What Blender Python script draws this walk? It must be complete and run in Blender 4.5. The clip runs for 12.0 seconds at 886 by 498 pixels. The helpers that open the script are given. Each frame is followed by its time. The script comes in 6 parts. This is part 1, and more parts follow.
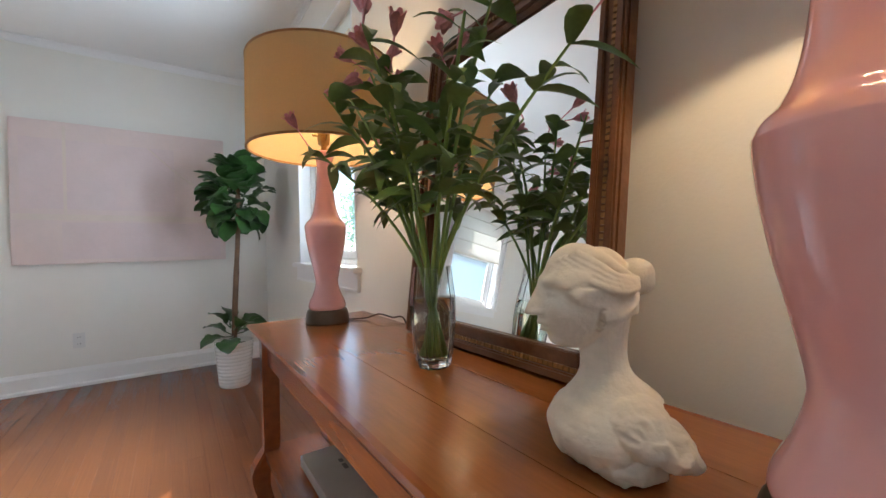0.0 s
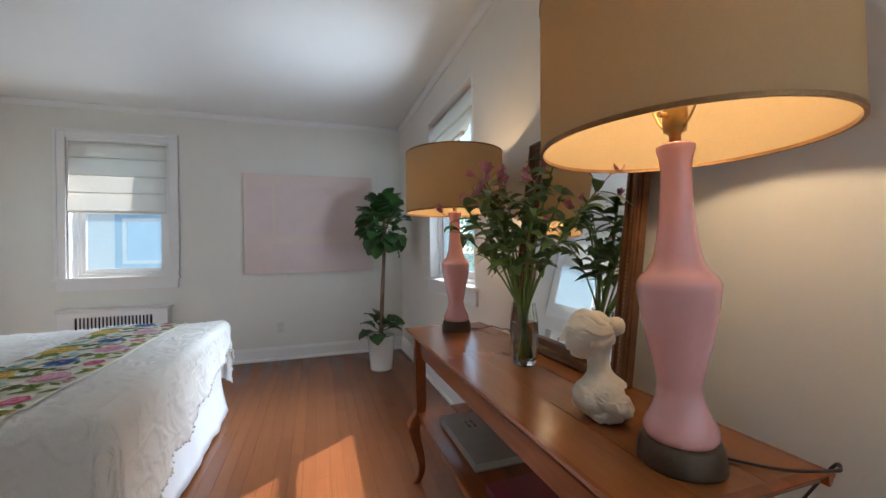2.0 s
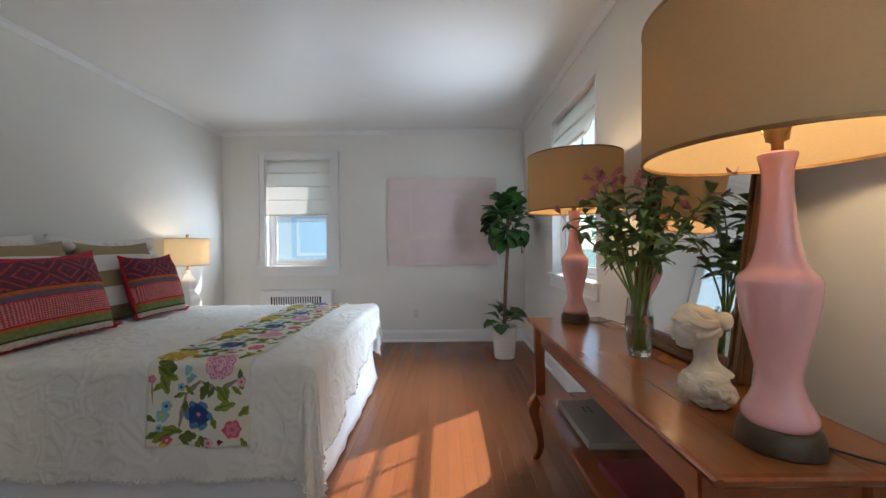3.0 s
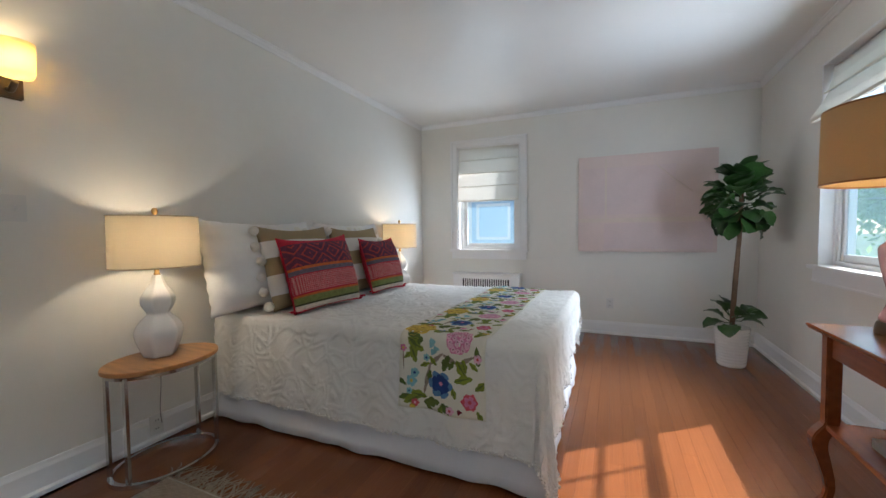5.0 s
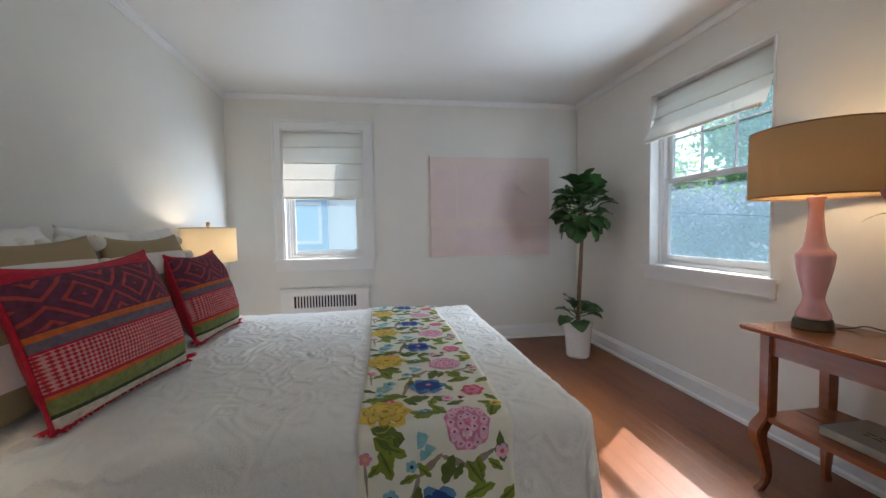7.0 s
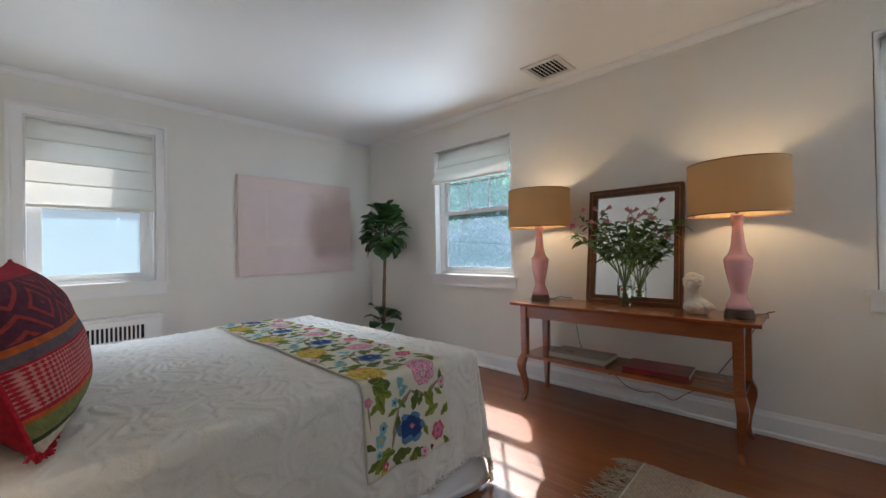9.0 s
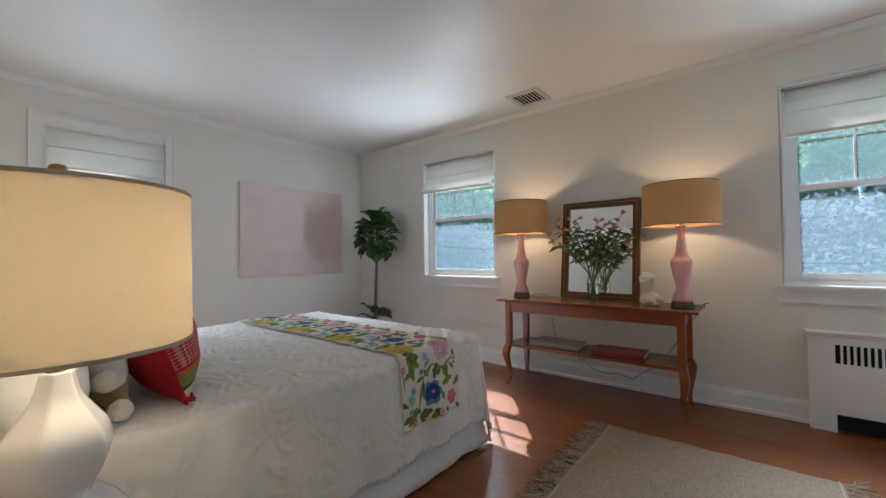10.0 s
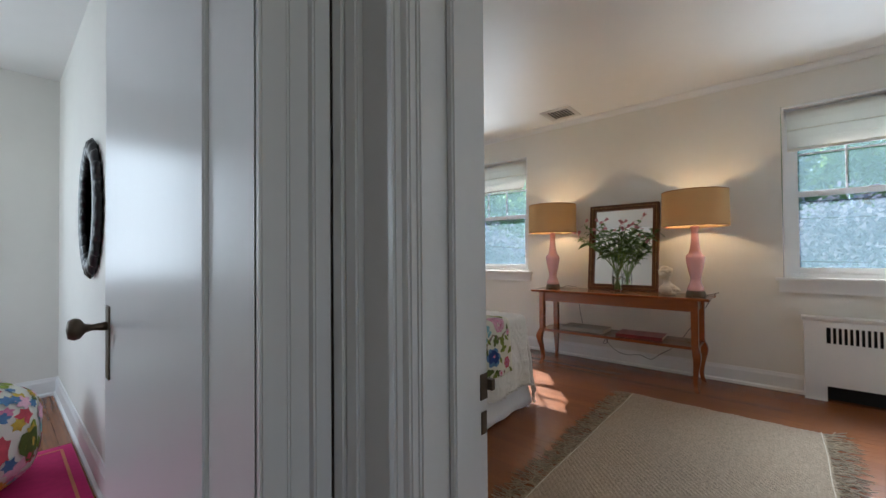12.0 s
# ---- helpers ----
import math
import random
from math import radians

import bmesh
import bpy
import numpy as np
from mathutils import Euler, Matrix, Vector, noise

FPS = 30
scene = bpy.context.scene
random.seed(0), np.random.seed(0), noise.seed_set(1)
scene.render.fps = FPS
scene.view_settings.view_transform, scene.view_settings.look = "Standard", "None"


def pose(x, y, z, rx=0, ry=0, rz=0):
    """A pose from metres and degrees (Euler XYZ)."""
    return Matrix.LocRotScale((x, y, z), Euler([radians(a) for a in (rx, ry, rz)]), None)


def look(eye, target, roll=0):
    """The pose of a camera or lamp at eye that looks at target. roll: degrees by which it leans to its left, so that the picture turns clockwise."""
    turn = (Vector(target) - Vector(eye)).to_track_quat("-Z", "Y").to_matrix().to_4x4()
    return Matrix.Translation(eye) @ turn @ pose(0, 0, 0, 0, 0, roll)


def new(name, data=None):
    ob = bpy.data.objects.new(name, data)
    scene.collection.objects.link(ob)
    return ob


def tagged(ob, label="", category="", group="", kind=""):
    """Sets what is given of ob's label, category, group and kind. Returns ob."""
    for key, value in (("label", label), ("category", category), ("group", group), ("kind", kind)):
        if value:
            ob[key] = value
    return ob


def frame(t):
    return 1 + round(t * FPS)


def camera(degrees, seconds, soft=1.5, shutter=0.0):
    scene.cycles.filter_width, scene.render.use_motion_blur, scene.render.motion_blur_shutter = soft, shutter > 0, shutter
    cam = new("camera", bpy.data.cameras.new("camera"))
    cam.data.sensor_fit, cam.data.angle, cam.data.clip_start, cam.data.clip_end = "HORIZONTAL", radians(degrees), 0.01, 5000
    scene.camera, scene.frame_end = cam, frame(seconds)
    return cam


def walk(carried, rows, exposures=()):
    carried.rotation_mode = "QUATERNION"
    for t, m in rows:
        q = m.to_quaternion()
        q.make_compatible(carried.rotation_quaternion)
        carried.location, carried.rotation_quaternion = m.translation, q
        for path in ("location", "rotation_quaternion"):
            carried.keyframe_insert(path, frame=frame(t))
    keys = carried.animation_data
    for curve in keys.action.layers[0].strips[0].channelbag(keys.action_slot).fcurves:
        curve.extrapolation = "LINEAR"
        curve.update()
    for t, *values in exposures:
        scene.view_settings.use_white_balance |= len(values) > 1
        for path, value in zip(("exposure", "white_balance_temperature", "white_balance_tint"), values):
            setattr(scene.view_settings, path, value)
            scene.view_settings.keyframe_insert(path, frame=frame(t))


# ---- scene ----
cam = camera(97.5, 12.0)
PATH = [
    (0, (0.123, 0.29, 1.014), (1.262, 1.934, 1.001), -1.2),
    (0.4, (0.114, 0.21, 1.029), (1.233, 1.867, 1.015), -1.3),
    (0.8, (0.09, 0.136, 1.043), (1.158, 1.827, 1.036), -1.1),
    (1, (0.066, 0.075, 1.07), (1.091, 1.792, 1.06), -1.3),
    (1.5, (-0.025, -0.066, 1.148), (0.838, 1.739, 1.152), -1.0),
    (2, (-0.108, -0.215, 1.161), (0.511, 1.686, 1.167), -0.9),
    (2.5, (-0.133, -0.331, 1.177), (0.199, 1.641, 1.177), -0.8),
    (3, (-0.142, -0.446, 1.169), (-0.145, 1.553, 1.157), -0.6),
    (3.5, (-0.171, -0.517, 1.17), (-0.489, 1.457, 1.143), -0.6),
    (5.3, (-0.532, -0.368, 1.174), (-1.347, 1.456, 1.087), -0.6),
    (5.5, (-0.582, -0.278, 1.173), (-1.365, 1.561, 1.091), -0.8),
    (6, (-0.803, -0.103, 1.219), (-1.368, 1.813, 1.129), -0.8),
    (6.5, (-1.076, 0.029, 1.214), (-1.261, 2.018, 1.119), -0.7),
    (7, (-1.351, 0.182, 1.228), (-1.041, 2.156, 1.131), -0.9),
    (7.5, (-1.606, 0.291, 1.226), (-0.813, 2.125, 1.133), -0.9),
    (7.7, (-1.717, 0.279, 1.238), (-0.744, 2.024, 1.145), -1.0),
    (9.3, (-2.392, -0.023, 1.158), (-0.91, 1.32, 1.187), -1.0),
    (9.5, (-2.494, -0.037, 1.157), (-0.986, 1.276, 1.189), -1.0),
    (10, (-2.727, -0.095, 1.153), (-1.176, 1.167, 1.189), -0.8),
    (10.5, (-2.892, -0.19, 1.155), (-1.302, 1.022, 1.189), -0.8),
    (11, (-3.068, -0.293, 1.153), (-1.463, 0.899, 1.18), -0.7),
    (11.5, (-3.261, -0.286, 1.157), (-1.655, 0.907, 1.183), -0.6),
    (12, (-3.347, -0.203, 1.131), (-1.837, 1.108, 1.159), -0.5),
]
walk(cam, [(t, look(eye, target, roll)) for t, eye, target, roll in PATH], exposures=[(0, 1.25, 6050, 10), (1.0, 0.82, 6050, 10), (1.5, 0.68, 6050, 10), (2.5, 0.70, 6050, 10), (5.5, 0.8, 6050, 10), (9.5, 0.8, 6050, 10), (11.5, 0.86, 6300, 10)])

# ---- world, sun, daylight through the windows, added room fills ----
world = bpy.data.worlds.new("world")
scene.world = world
world.use_nodes = True
wn = world.node_tree
sky = wn.nodes.new("ShaderNodeTexSky")
sky.sky_type = "NISHITA"
sky.sun_disc = False
SUN_TO = Vector((1.0, 0.80, 1.27)).normalized()
sky.sun_elevation = math.asin(SUN_TO.z)
sky.sun_rotation = math.atan2(SUN_TO.x, SUN_TO.y)
wn.links.new(sky.outputs[0], wn.nodes["Background"].inputs[0])
wn.nodes["Background"].inputs[1].default_value = 0.15
sun = new("sun", bpy.data.lights.new("sun", "SUN"))
sun.data.energy, sun.data.angle, sun.data.color = 5.0, radians(0.6), (1.0, 0.95, 0.88)
sun.matrix_world = look(SUN_TO * 20, (0, 0, 0))


def window_light(name, eye, way, w, h, watts, colour, spread=75):
    d = bpy.data.lights.new(name, "AREA")
    d.shape, d.size, d.size_y, d.energy, d.color, d.spread = "RECTANGLE", w, h, watts, colour, radians(spread)
    ob = new(name, d)
    ob.matrix_world = look(eye, Vector(eye) + Vector(way))
    return ob


DAY = (0.77, 0.89, 1.0)
window_light("sky_window_north", (-1.925, 4.395, 1.30), (0, -1, 0.9), 0.74, 0.12, 0.9, DAY, 82)
window_light("sky_window_east", (0.905, 2.61, 1.40), (-1, 0, 0.9), 0.92, 0.12, 3.2, DAY, 82)
window_light("sky_window_east_rear", (0.905, -0.745, 1.40), (-1, 0, 0.9), 0.92, 0.12, 2.2, DAY, 82)
window_light("sky_window_north_down", (-1.925, 4.395, 1.40), (0, -1, -0.95), 0.74, 0.12, 5.0, DAY, 58)
window_light("sky_window_east_down", (0.905, 2.61, 1.60), (-1, 0, -0.95), 0.92, 0.12, 5.2, DAY, 58)
window_light("sky_window_east_rear_down", (0.905, -0.745, 1.60), (-1, 0, -0.95), 0.92, 0.12, 6.5, DAY, 58)
window_light("sky_window_north_side", (-1.75, 4.395, 1.27), (-0.88, -0.5, 0.12), 0.14, 0.5, 1.5, DAY, 76)
window_light("sky_window_east_side", (0.905, 2.20, 1.38), (-0.5, 0.86, 0.15), 0.14, 0.80, 1.2, DAY, 80)
window_light("sky_window_east_rear_side", (0.905, -0.60, 1.38), (-0.45, -0.9, 0.12), 0.14, 0.80, 6.5, DAY, 80)
window_light("sky_window_side_room", (-4.08, 4.345, 1.55), (0, -1, -0.05), 0.66, 1.2, 4.5, DAY, 160)
# Fill added for even light in the side room; its west opening is unseen.
window_light("side_room_west_fill", (-5.75, 3.35, 1.6), (1, -0.1, -0.1), 1.2, 1.3, 13, DAY, 150)
# Fill lamp added behind the view to light the hall; no window known there.
window_light("hall_fill_light", (-3.42, -2.4, 1.6), (0.02, 1, -0.1), 0.7, 1.2, 1.35, (1.0, 0.95, 0.88), 120)
WARM = (1.0, 0.71, 0.40)


def bulb(name, at, watts, colour=WARM, r=0.035):
    d = bpy.data.lights.new(name, "POINT")
    d.energy, d.color, d.shadow_soft_size = watts, colour, r
    ob = new(name, d)
    ob.location = at
    return ob


# ---- materials ----
def mat(name, col, rough=0.6, metal=0.0, var=0.12, scale=6.0, bump=0.0, bscale=60.0, stretch=(1, 1, 1), rand=0.0, **kw):
    m = bpy.data.materials.new(name)
    m.use_nodes = True
    t = m.node_tree
    b = t.nodes["Principled BSDF"]
    b.inputs["Roughness"].default_value = rough
    b.inputs["Metallic"].default_value = metal
    for k, v in kw.items():
        b.inputs[k.replace("_", " ")].default_value = v
    tc = t.nodes.new("ShaderNodeTexCoord")
    mp = t.nodes.new("ShaderNodeMapping")
    mp.inputs["Scale"].default_value = stretch
    t.links.new(tc.outputs["Object"], mp.inputs[0])
    n1 = t.nodes.new("ShaderNodeTexNoise")
    n1.inputs["Scale"].default_value, n1.inputs["Detail"].default_value = scale, 6
    n2 = t.nodes.new("ShaderNodeTexNoise")
    n2.inputs["Scale"].default_value, n2.inputs["Detail"].default_value = scale * 9, 4
    mx = t.nodes.new("ShaderNodeMath")
    mx.operation = "MULTIPLY_ADD"
    t.links.new(mp.outputs[0], n1.inputs["Vector"])
    t.links.new(mp.outputs[0], n2.inputs["Vector"])
    t.links.new(n2.outputs[0], mx.inputs[0])
    mx.inputs[1].default_value = 0.4
    t.links.new(n1.outputs[0], mx.inputs[2])
    r = t.nodes.new("ShaderNodeValToRGB")
    r.color_ramp.elements[0].position, r.color_ramp.elements[1].position = 0.4, 1.0
    r.color_ramp.elements[0].color = (*[c * (1 - var) for c in col], 1)
    r.color_ramp.elements[1].color = (*[min(1, c * (1 + var)) for c in col], 1)
    t.links.new(mx.outputs[0], r.inputs[0])
    out = r.outputs[0]
    if rand:
        oi = t.nodes.new("ShaderNodeObjectInfo")
        hs = t.nodes.new("ShaderNodeHueSaturation")
        ma = t.nodes.new("ShaderNodeMapRange")
        ma.inputs["To Min"].default_value, ma.inputs["To Max"].default_value = 1 - rand, 1 + rand
        t.links.new(oi.outputs["Random"], ma.inputs["Value"])
        t.links.new(ma.outputs[0], hs.inputs["Value"])
        t.links.new(out, hs.inputs["Color"])
        out = hs.outputs[0]
    t.links.new(out, b.inputs["Base Color"])
    if bump:
        bn = t.nodes.new("ShaderNodeTexNoise")
        bn.inputs["Scale"].default_value, bn.inputs["Detail"].default_value = bscale, 5
        bp = t.nodes.new("ShaderNodeBump")
        bp.inputs["Strength"].default_value, bp.inputs["Distance"].default_value = bump, 0.01
        t.links.new(mp.outputs[0], bn.inputs["Vector"])
        t.links.new(bn.outputs[0], bp.inputs["Height"])
        t.links.new(bp.outputs[0], b.inputs["Normal"])
    return m


def bands(m, axis, stops, scale=1.0, offset=0.0):
    """Colour bands along a local axis: stops of (place, colour)."""
    t = m.node_tree
    b = t.nodes["Principled BSDF"]
    tc = [n for n in t.nodes if n.type == "TEX_COORD"][0]
    sp = t.nodes.new("ShaderNodeSeparateXYZ")
    t.links.new(tc.outputs["Object"], sp.inputs[0])
    ma = t.nodes.new("ShaderNodeMath")
    ma.operation = "MULTIPLY_ADD"
    ma.inputs[1].default_value, ma.inputs[2].default_value = scale, offset
    t.links.new(sp.outputs[axis], ma.inputs[0])
    r = t.nodes.new("ShaderNodeValToRGB")
    r.color_ramp.interpolation = "CONSTANT"
    e = r.color_ramp.elements
    while len(e) < len(stops):
        e.new(0.5)
    for k, (p, c) in zip(e, stops):
        k.position, k.color = p, (*c, 1)
    t.links.new(ma.outputs[0], r.inputs[0])
    for l in list(b.inputs["Base Color"].links):
        t.links.remove(l)
    t.links.new(r.outputs[0], b.inputs["Base Color"])
    return r


M_wall = mat("wall_paint", (0.76, 0.745, 0.70), 0.7, var=0.03, scale=1.5, bump=0.06, bscale=160)
M_ceil = mat("ceiling_paint", (0.80, 0.80, 0.79), 0.42, var=0.025, scale=1.0, bump=0.1, bscale=5)
M_trim = mat("white_gloss_paint", (0.80, 0.80, 0.80), 0.32, var=0.03, scale=3, bump=0.04, bscale=40)
M_door = mat("door_gloss_paint", (0.80, 0.81, 0.82), 0.28, var=0.02, scale=2, bump=0.05, bscale=18, stretch=(1, 1, 0.2), Specular_IOR_Level=0.45)
M_plank = mat("reddish_oak_planks", (0.205, 0.067, 0.021), 0.27, var=0.36, scale=5, bump=0.012, bscale=40, stretch=(9, 0.6, 1), rand=0.10)
M_sub = mat("dark_floor_gap", (0.10, 0.04, 0.018), 0.7)
M_cherry = mat("cherry_wood", (0.26, 0.070, 0.018), 0.2, var=0.25, scale=4, bump=0.02, bscale=50, stretch=(8, 0.7, 8), Coat_Weight=0.3, Coat_Roughness=0.2)
M_cherry_top = mat("cherry_table_top", (0.31, 0.105, 0.026), 0.2, var=0.22, scale=3, bump=0.015, bscale=30, stretch=(7, 0.6, 8), Coat_Weight=0.35, Coat_Roughness=0.25)
M_oak = mat("honey_wood", (0.46, 0.22, 0.08), 0.4, var=0.3, scale=5, stretch=(1, 8, 8))
M_pink = mat("pink_ceramic_glaze", (0.80, 0.41, 0.40), 0.07, var=0.05, scale=5, Coat_Weight=0.6, Coat_Roughness=0.03)
M_bronze = mat("bronze_lamp_foot", (0.11, 0.08, 0.055), 0.42, metal=0.7, var=0.25, scale=14)
M_brass = mat("aged_brass", (0.42, 0.27, 0.10), 0.35, metal=1.0, var=0.2, scale=20)
M_chrome = mat("polished_steel", (0.62, 0.60, 0.57), 0.16, metal=1.0, var=0.08, scale=8)
M_whiteglaze = mat("white_ceramic_glaze", (0.80, 0.80, 0.79), 0.13, var=0.02, scale=4, Coat_Weight=0.4)
M_plaster = mat("plaster_bust", (0.72, 0.66, 0.56), 0.85, var=0.14, scale=9, bump=0.25, bscale=70)
M_frame = mat("gilt_brown_frame", (0.15, 0.06, 0.022), 0.38, metal=0.2, var=0.4, scale=16, bump=0.15, bscale=60)
M_gilt = mat("worn_gilt_bead", (0.30, 0.16, 0.06), 0.4, metal=0.6, var=0.4, scale=30)
M_mirror = mat("mirror_glass", (0.93, 0.94, 0.94), 0.01, metal=1.0, var=0.0)
M_leaf = mat("fiddle_leaf", (0.036, 0.090, 0.022), 0.36, var=0.5, scale=9, bump=0.3, bscale=22, rand=0.35)
M_stemw = mat("brown_bark", (0.17, 0.10, 0.06), 0.8, var=0.35, scale=18, bump=0.3, bscale=60)
M_soil = mat("potting_soil", (0.03, 0.02, 0.014), 0.95, var=0.4, scale=50, bump=0.5, bscale=90)
M_flleaf = mat("lily_leaf", (0.12, 0.21, 0.055), 0.4, var=0.4, scale=14, bump=0.1, bscale=30)
M_flstem = mat("lily_stem", (0.17, 0.27, 0.06), 0.45, var=0.25, scale=12)
M_petal = mat("pink_petal", (0.62, 0.26, 0.29), 0.5, var=0.3, scale=30)
M_spread = mat("white_matelasse", (0.79, 0.77, 0.73), 0.9, var=0.03, scale=7, bump=0.3, bscale=130, Sheen_Weight=0.2)
M_skirt = mat("white_bed_skirt", (0.78, 0.78, 0.80), 0.9, var=0.03, scale=6, bump=0.1, bscale=200)
M_runner = mat("cream_runner_linen", (0.78, 0.75, 0.64), 0.85, var=0.05, scale=20, bump=0.12, bscale=300)
M_pillow = mat("white_cotton", (0.80, 0.79, 0.77), 0.88, var=0.03, scale=8, bump=0.8, bscale=9, Sheen_Weight=0.15)
M_pom = mat("ivory_pompom_wool", (0.78, 0.75, 0.68), 0.95, var=0.08, scale=60, bump=0.6, bscale=160)
M_rug = mat("jute_rug", (0.335, 0.255, 0.185), 0.95, var=0.24, scale=30, bump=0.8, bscale=150, stretch=(1, 3, 1))
M_hem = mat("jute_hem", (0.46, 0.39, 0.30), 0.95, var=0.2, scale=40)
M_fringe = mat("jute_fringe", (0.30, 0.235, 0.165), 0.95, var=0.35, scale=40)
M_blind = mat("ivory_roman_shade_cloth", (0.74, 0.70, 0.62), 0.85, var=0.04, scale=6, bump=0.15, bscale=220)
M_canvas = mat("pale_pink_canvas", (0.73, 0.605, 0.575), 0.85, var=0.05, scale=2.5, bump=0.15, bscale=260)
M_canvas2 = mat("pale_yellow_brush_line", (0.73, 0.625, 0.56), 0.85, var=0.05, scale=8)
M_canvas3 = mat("pale_lilac_brush_area", (0.715, 0.59, 0.585), 0.85, var=0.05, scale=4)
M_plastic = mat("white_plastic", (0.68, 0.68, 0.66), 0.35, var=0.02)
# Near-black: painted shade in recesses, and plain colour of bed feet and power lines.
M_dark = mat("recess_shade_and_dark_metal", (0.006, 0.006, 0.007), 0.8, var=0.1)
M_steelvent = mat("white_vent_metal", (0.66, 0.65, 0.63), 0.4, var=0.04)
M_cable = mat("brown_cable", (0.035, 0.022, 0.018), 0.5, var=0.1)
M_book = mat("grey_book_cloth", (0.36, 0.32, 0.27), 0.75, var=0.06, scale=20)
M_bookred = mat("dark_red_book_cover", (0.22, 0.02, 0.03), 0.35, var=0.45, scale=7)
M_paper = mat("book_pages", (0.66, 0.60, 0.48), 0.9, var=0.08, scale=90, stretch=(0.1, 0.1, 3))
M_ink = mat("grey_ink", (0.10, 0.09, 0.08), 0.7)
M_siding = mat("neighbour_white_siding", (0.80, 0.79, 0.77), 0.6, var=0.04, scale=3)
M_bluetrim = mat("blue_grey_trim", (0.36, 0.50, 0.66), 0.6, var=0.05, scale=3)
# The pane's reflected light is painted in as its blue base colour.
M_bluepane = mat("blue_pane_reflection", (0.48, 0.66, 0.84), 0.2, var=0.06, scale=2)
M_ground = mat("lawn_ground", (0.07, 0.11, 0.04), 0.95, var=0.4, scale=0.6)
M_chair = mat("pale_grey_upholstery", (0.50, 0.54, 0.54), 0.9, var=0.06, scale=30, bump=0.2, bscale=200)
M_piping = mat("dark_grey_piping", (0.08, 0.08, 0.085), 0.8)
M_magenta = mat("magenta_striped_rug", (0.60, 0.02, 0.16), 0.9, var=0.1, scale=30)
M_orange = mat("orange_border", (0.68, 0.24, 0.14), 0.9, var=0.1, scale=30)
M_blackframe = mat("black_carved_frame", (0.015, 0.015, 0.018), 0.3, var=0.3, scale=20)
M_floral = mat("floral_bedding", (0.78, 0.76, 0.68), 0.85, var=0.05, scale=10)
PRINT = {k: mat("print_" + k, c, 0.85, var=0.28, scale=22) for k, c in dict(
    navy=(0.02, 0.055, 0.22), blue=(0.10, 0.22, 0.42), pink=(0.66, 0.22, 0.36), rose=(0.62, 0.09, 0.12), gold=(0.66, 0.46, 0.07), ochre=(0.36, 0.22, 0.02),
    green=(0.22, 0.27, 0.03), dark=(0.11, 0.15, 0.03), aqua=(0.24, 0.48, 0.52), twig=(0.30, 0.24, 0.18), pale=(0.78, 0.45, 0.56), maroon=(0.20, 0.015, 0.03)).items()}


def glass(name, col=(0.98, 1, 1), rough=0.0, ior=1.45):
    m = bpy.data.materials.new(name)
    m.use_nodes = True
    b = m.node_tree.nodes["Principled BSDF"]
    b.inputs["Base Color"].default_value = (*col, 1)
    b.inputs["Roughness"].default_value, b.inputs["IOR"].default_value = rough, ior
    b.inputs["Transmission Weight"].default_value = 1.0
    return m


M_glass = glass("window_glass", (0.93, 0.98, 1.0), 0.0, 1.12)


def hazy_pane(m, amount):
    """Milky window glare put into the pane as translucency, with insect-screen and dust scatter."""
    t = m.node_tree
    o = [n for n in t.nodes if n.type == "OUTPUT_MATERIAL"][0]
    b = t.nodes["Principled BSDF"]
    tr = t.nodes.new("ShaderNodeBsdfTranslucent")
    tr.inputs[0].default_value = (0.55, 0.86, 1.0, 1)
    mx = t.nodes.new("ShaderNodeMixShader")
    mx.inputs[0].default_value = amount
    t.links.new(b.outputs[0], mx.inputs[1])
    t.links.new(tr.outputs[0], mx.inputs[2])
    t.links.new(mx.outputs[0], o.inputs[0])


hazy_pane(M_glass, 0.11)
M_vase = glass("clear_vase_glass", (0.96, 0.99, 0.97))
M_water = glass("vase_water", (0.90, 0.95, 0.86), 0.0, 1.2)


def cloth_shade(name, col, trans, mixf):
    m = bpy.data.materials.new(name)
    m.use_nodes = True
    t = m.node_tree
    t.nodes.clear()
    o = t.nodes.new("ShaderNodeOutputMaterial")
    d = t.nodes.new("ShaderNodeBsdfDiffuse")
    tr = t.nodes.new("ShaderNodeBsdfTranslucent")
    mx = t.nodes.new("ShaderNodeMixShader")
    n = t.nodes.new("ShaderNodeTexNoise")
    n.inputs["Scale"].default_value, n.inputs["Detail"].default_value = 160, 3
    tc = t.nodes.new("ShaderNodeTexCoord")
    t.links.new(tc.outputs["Object"], n.inputs["Vector"])
    r = t.nodes.new("ShaderNodeValToRGB")
    r.color_ramp.elements[0].color = (*[c * 0.88 for c in col], 1)
    r.color_ramp.elements[1].color = (*col, 1)
    t.links.new(n.outputs[0], r.inputs[0])
    t.links.new(r.outputs[0], d.inputs[0])
    tr.inputs[0].default_value = (*trans, 1)
    mx.inputs[0].default_value = mixf
    for a, b_ in ((d.outputs[0], mx.inputs[1]), (tr.outputs[0], mx.inputs[2]), (mx.outputs[0], o.inputs[0])):
        t.links.new(a, b_)
    return m


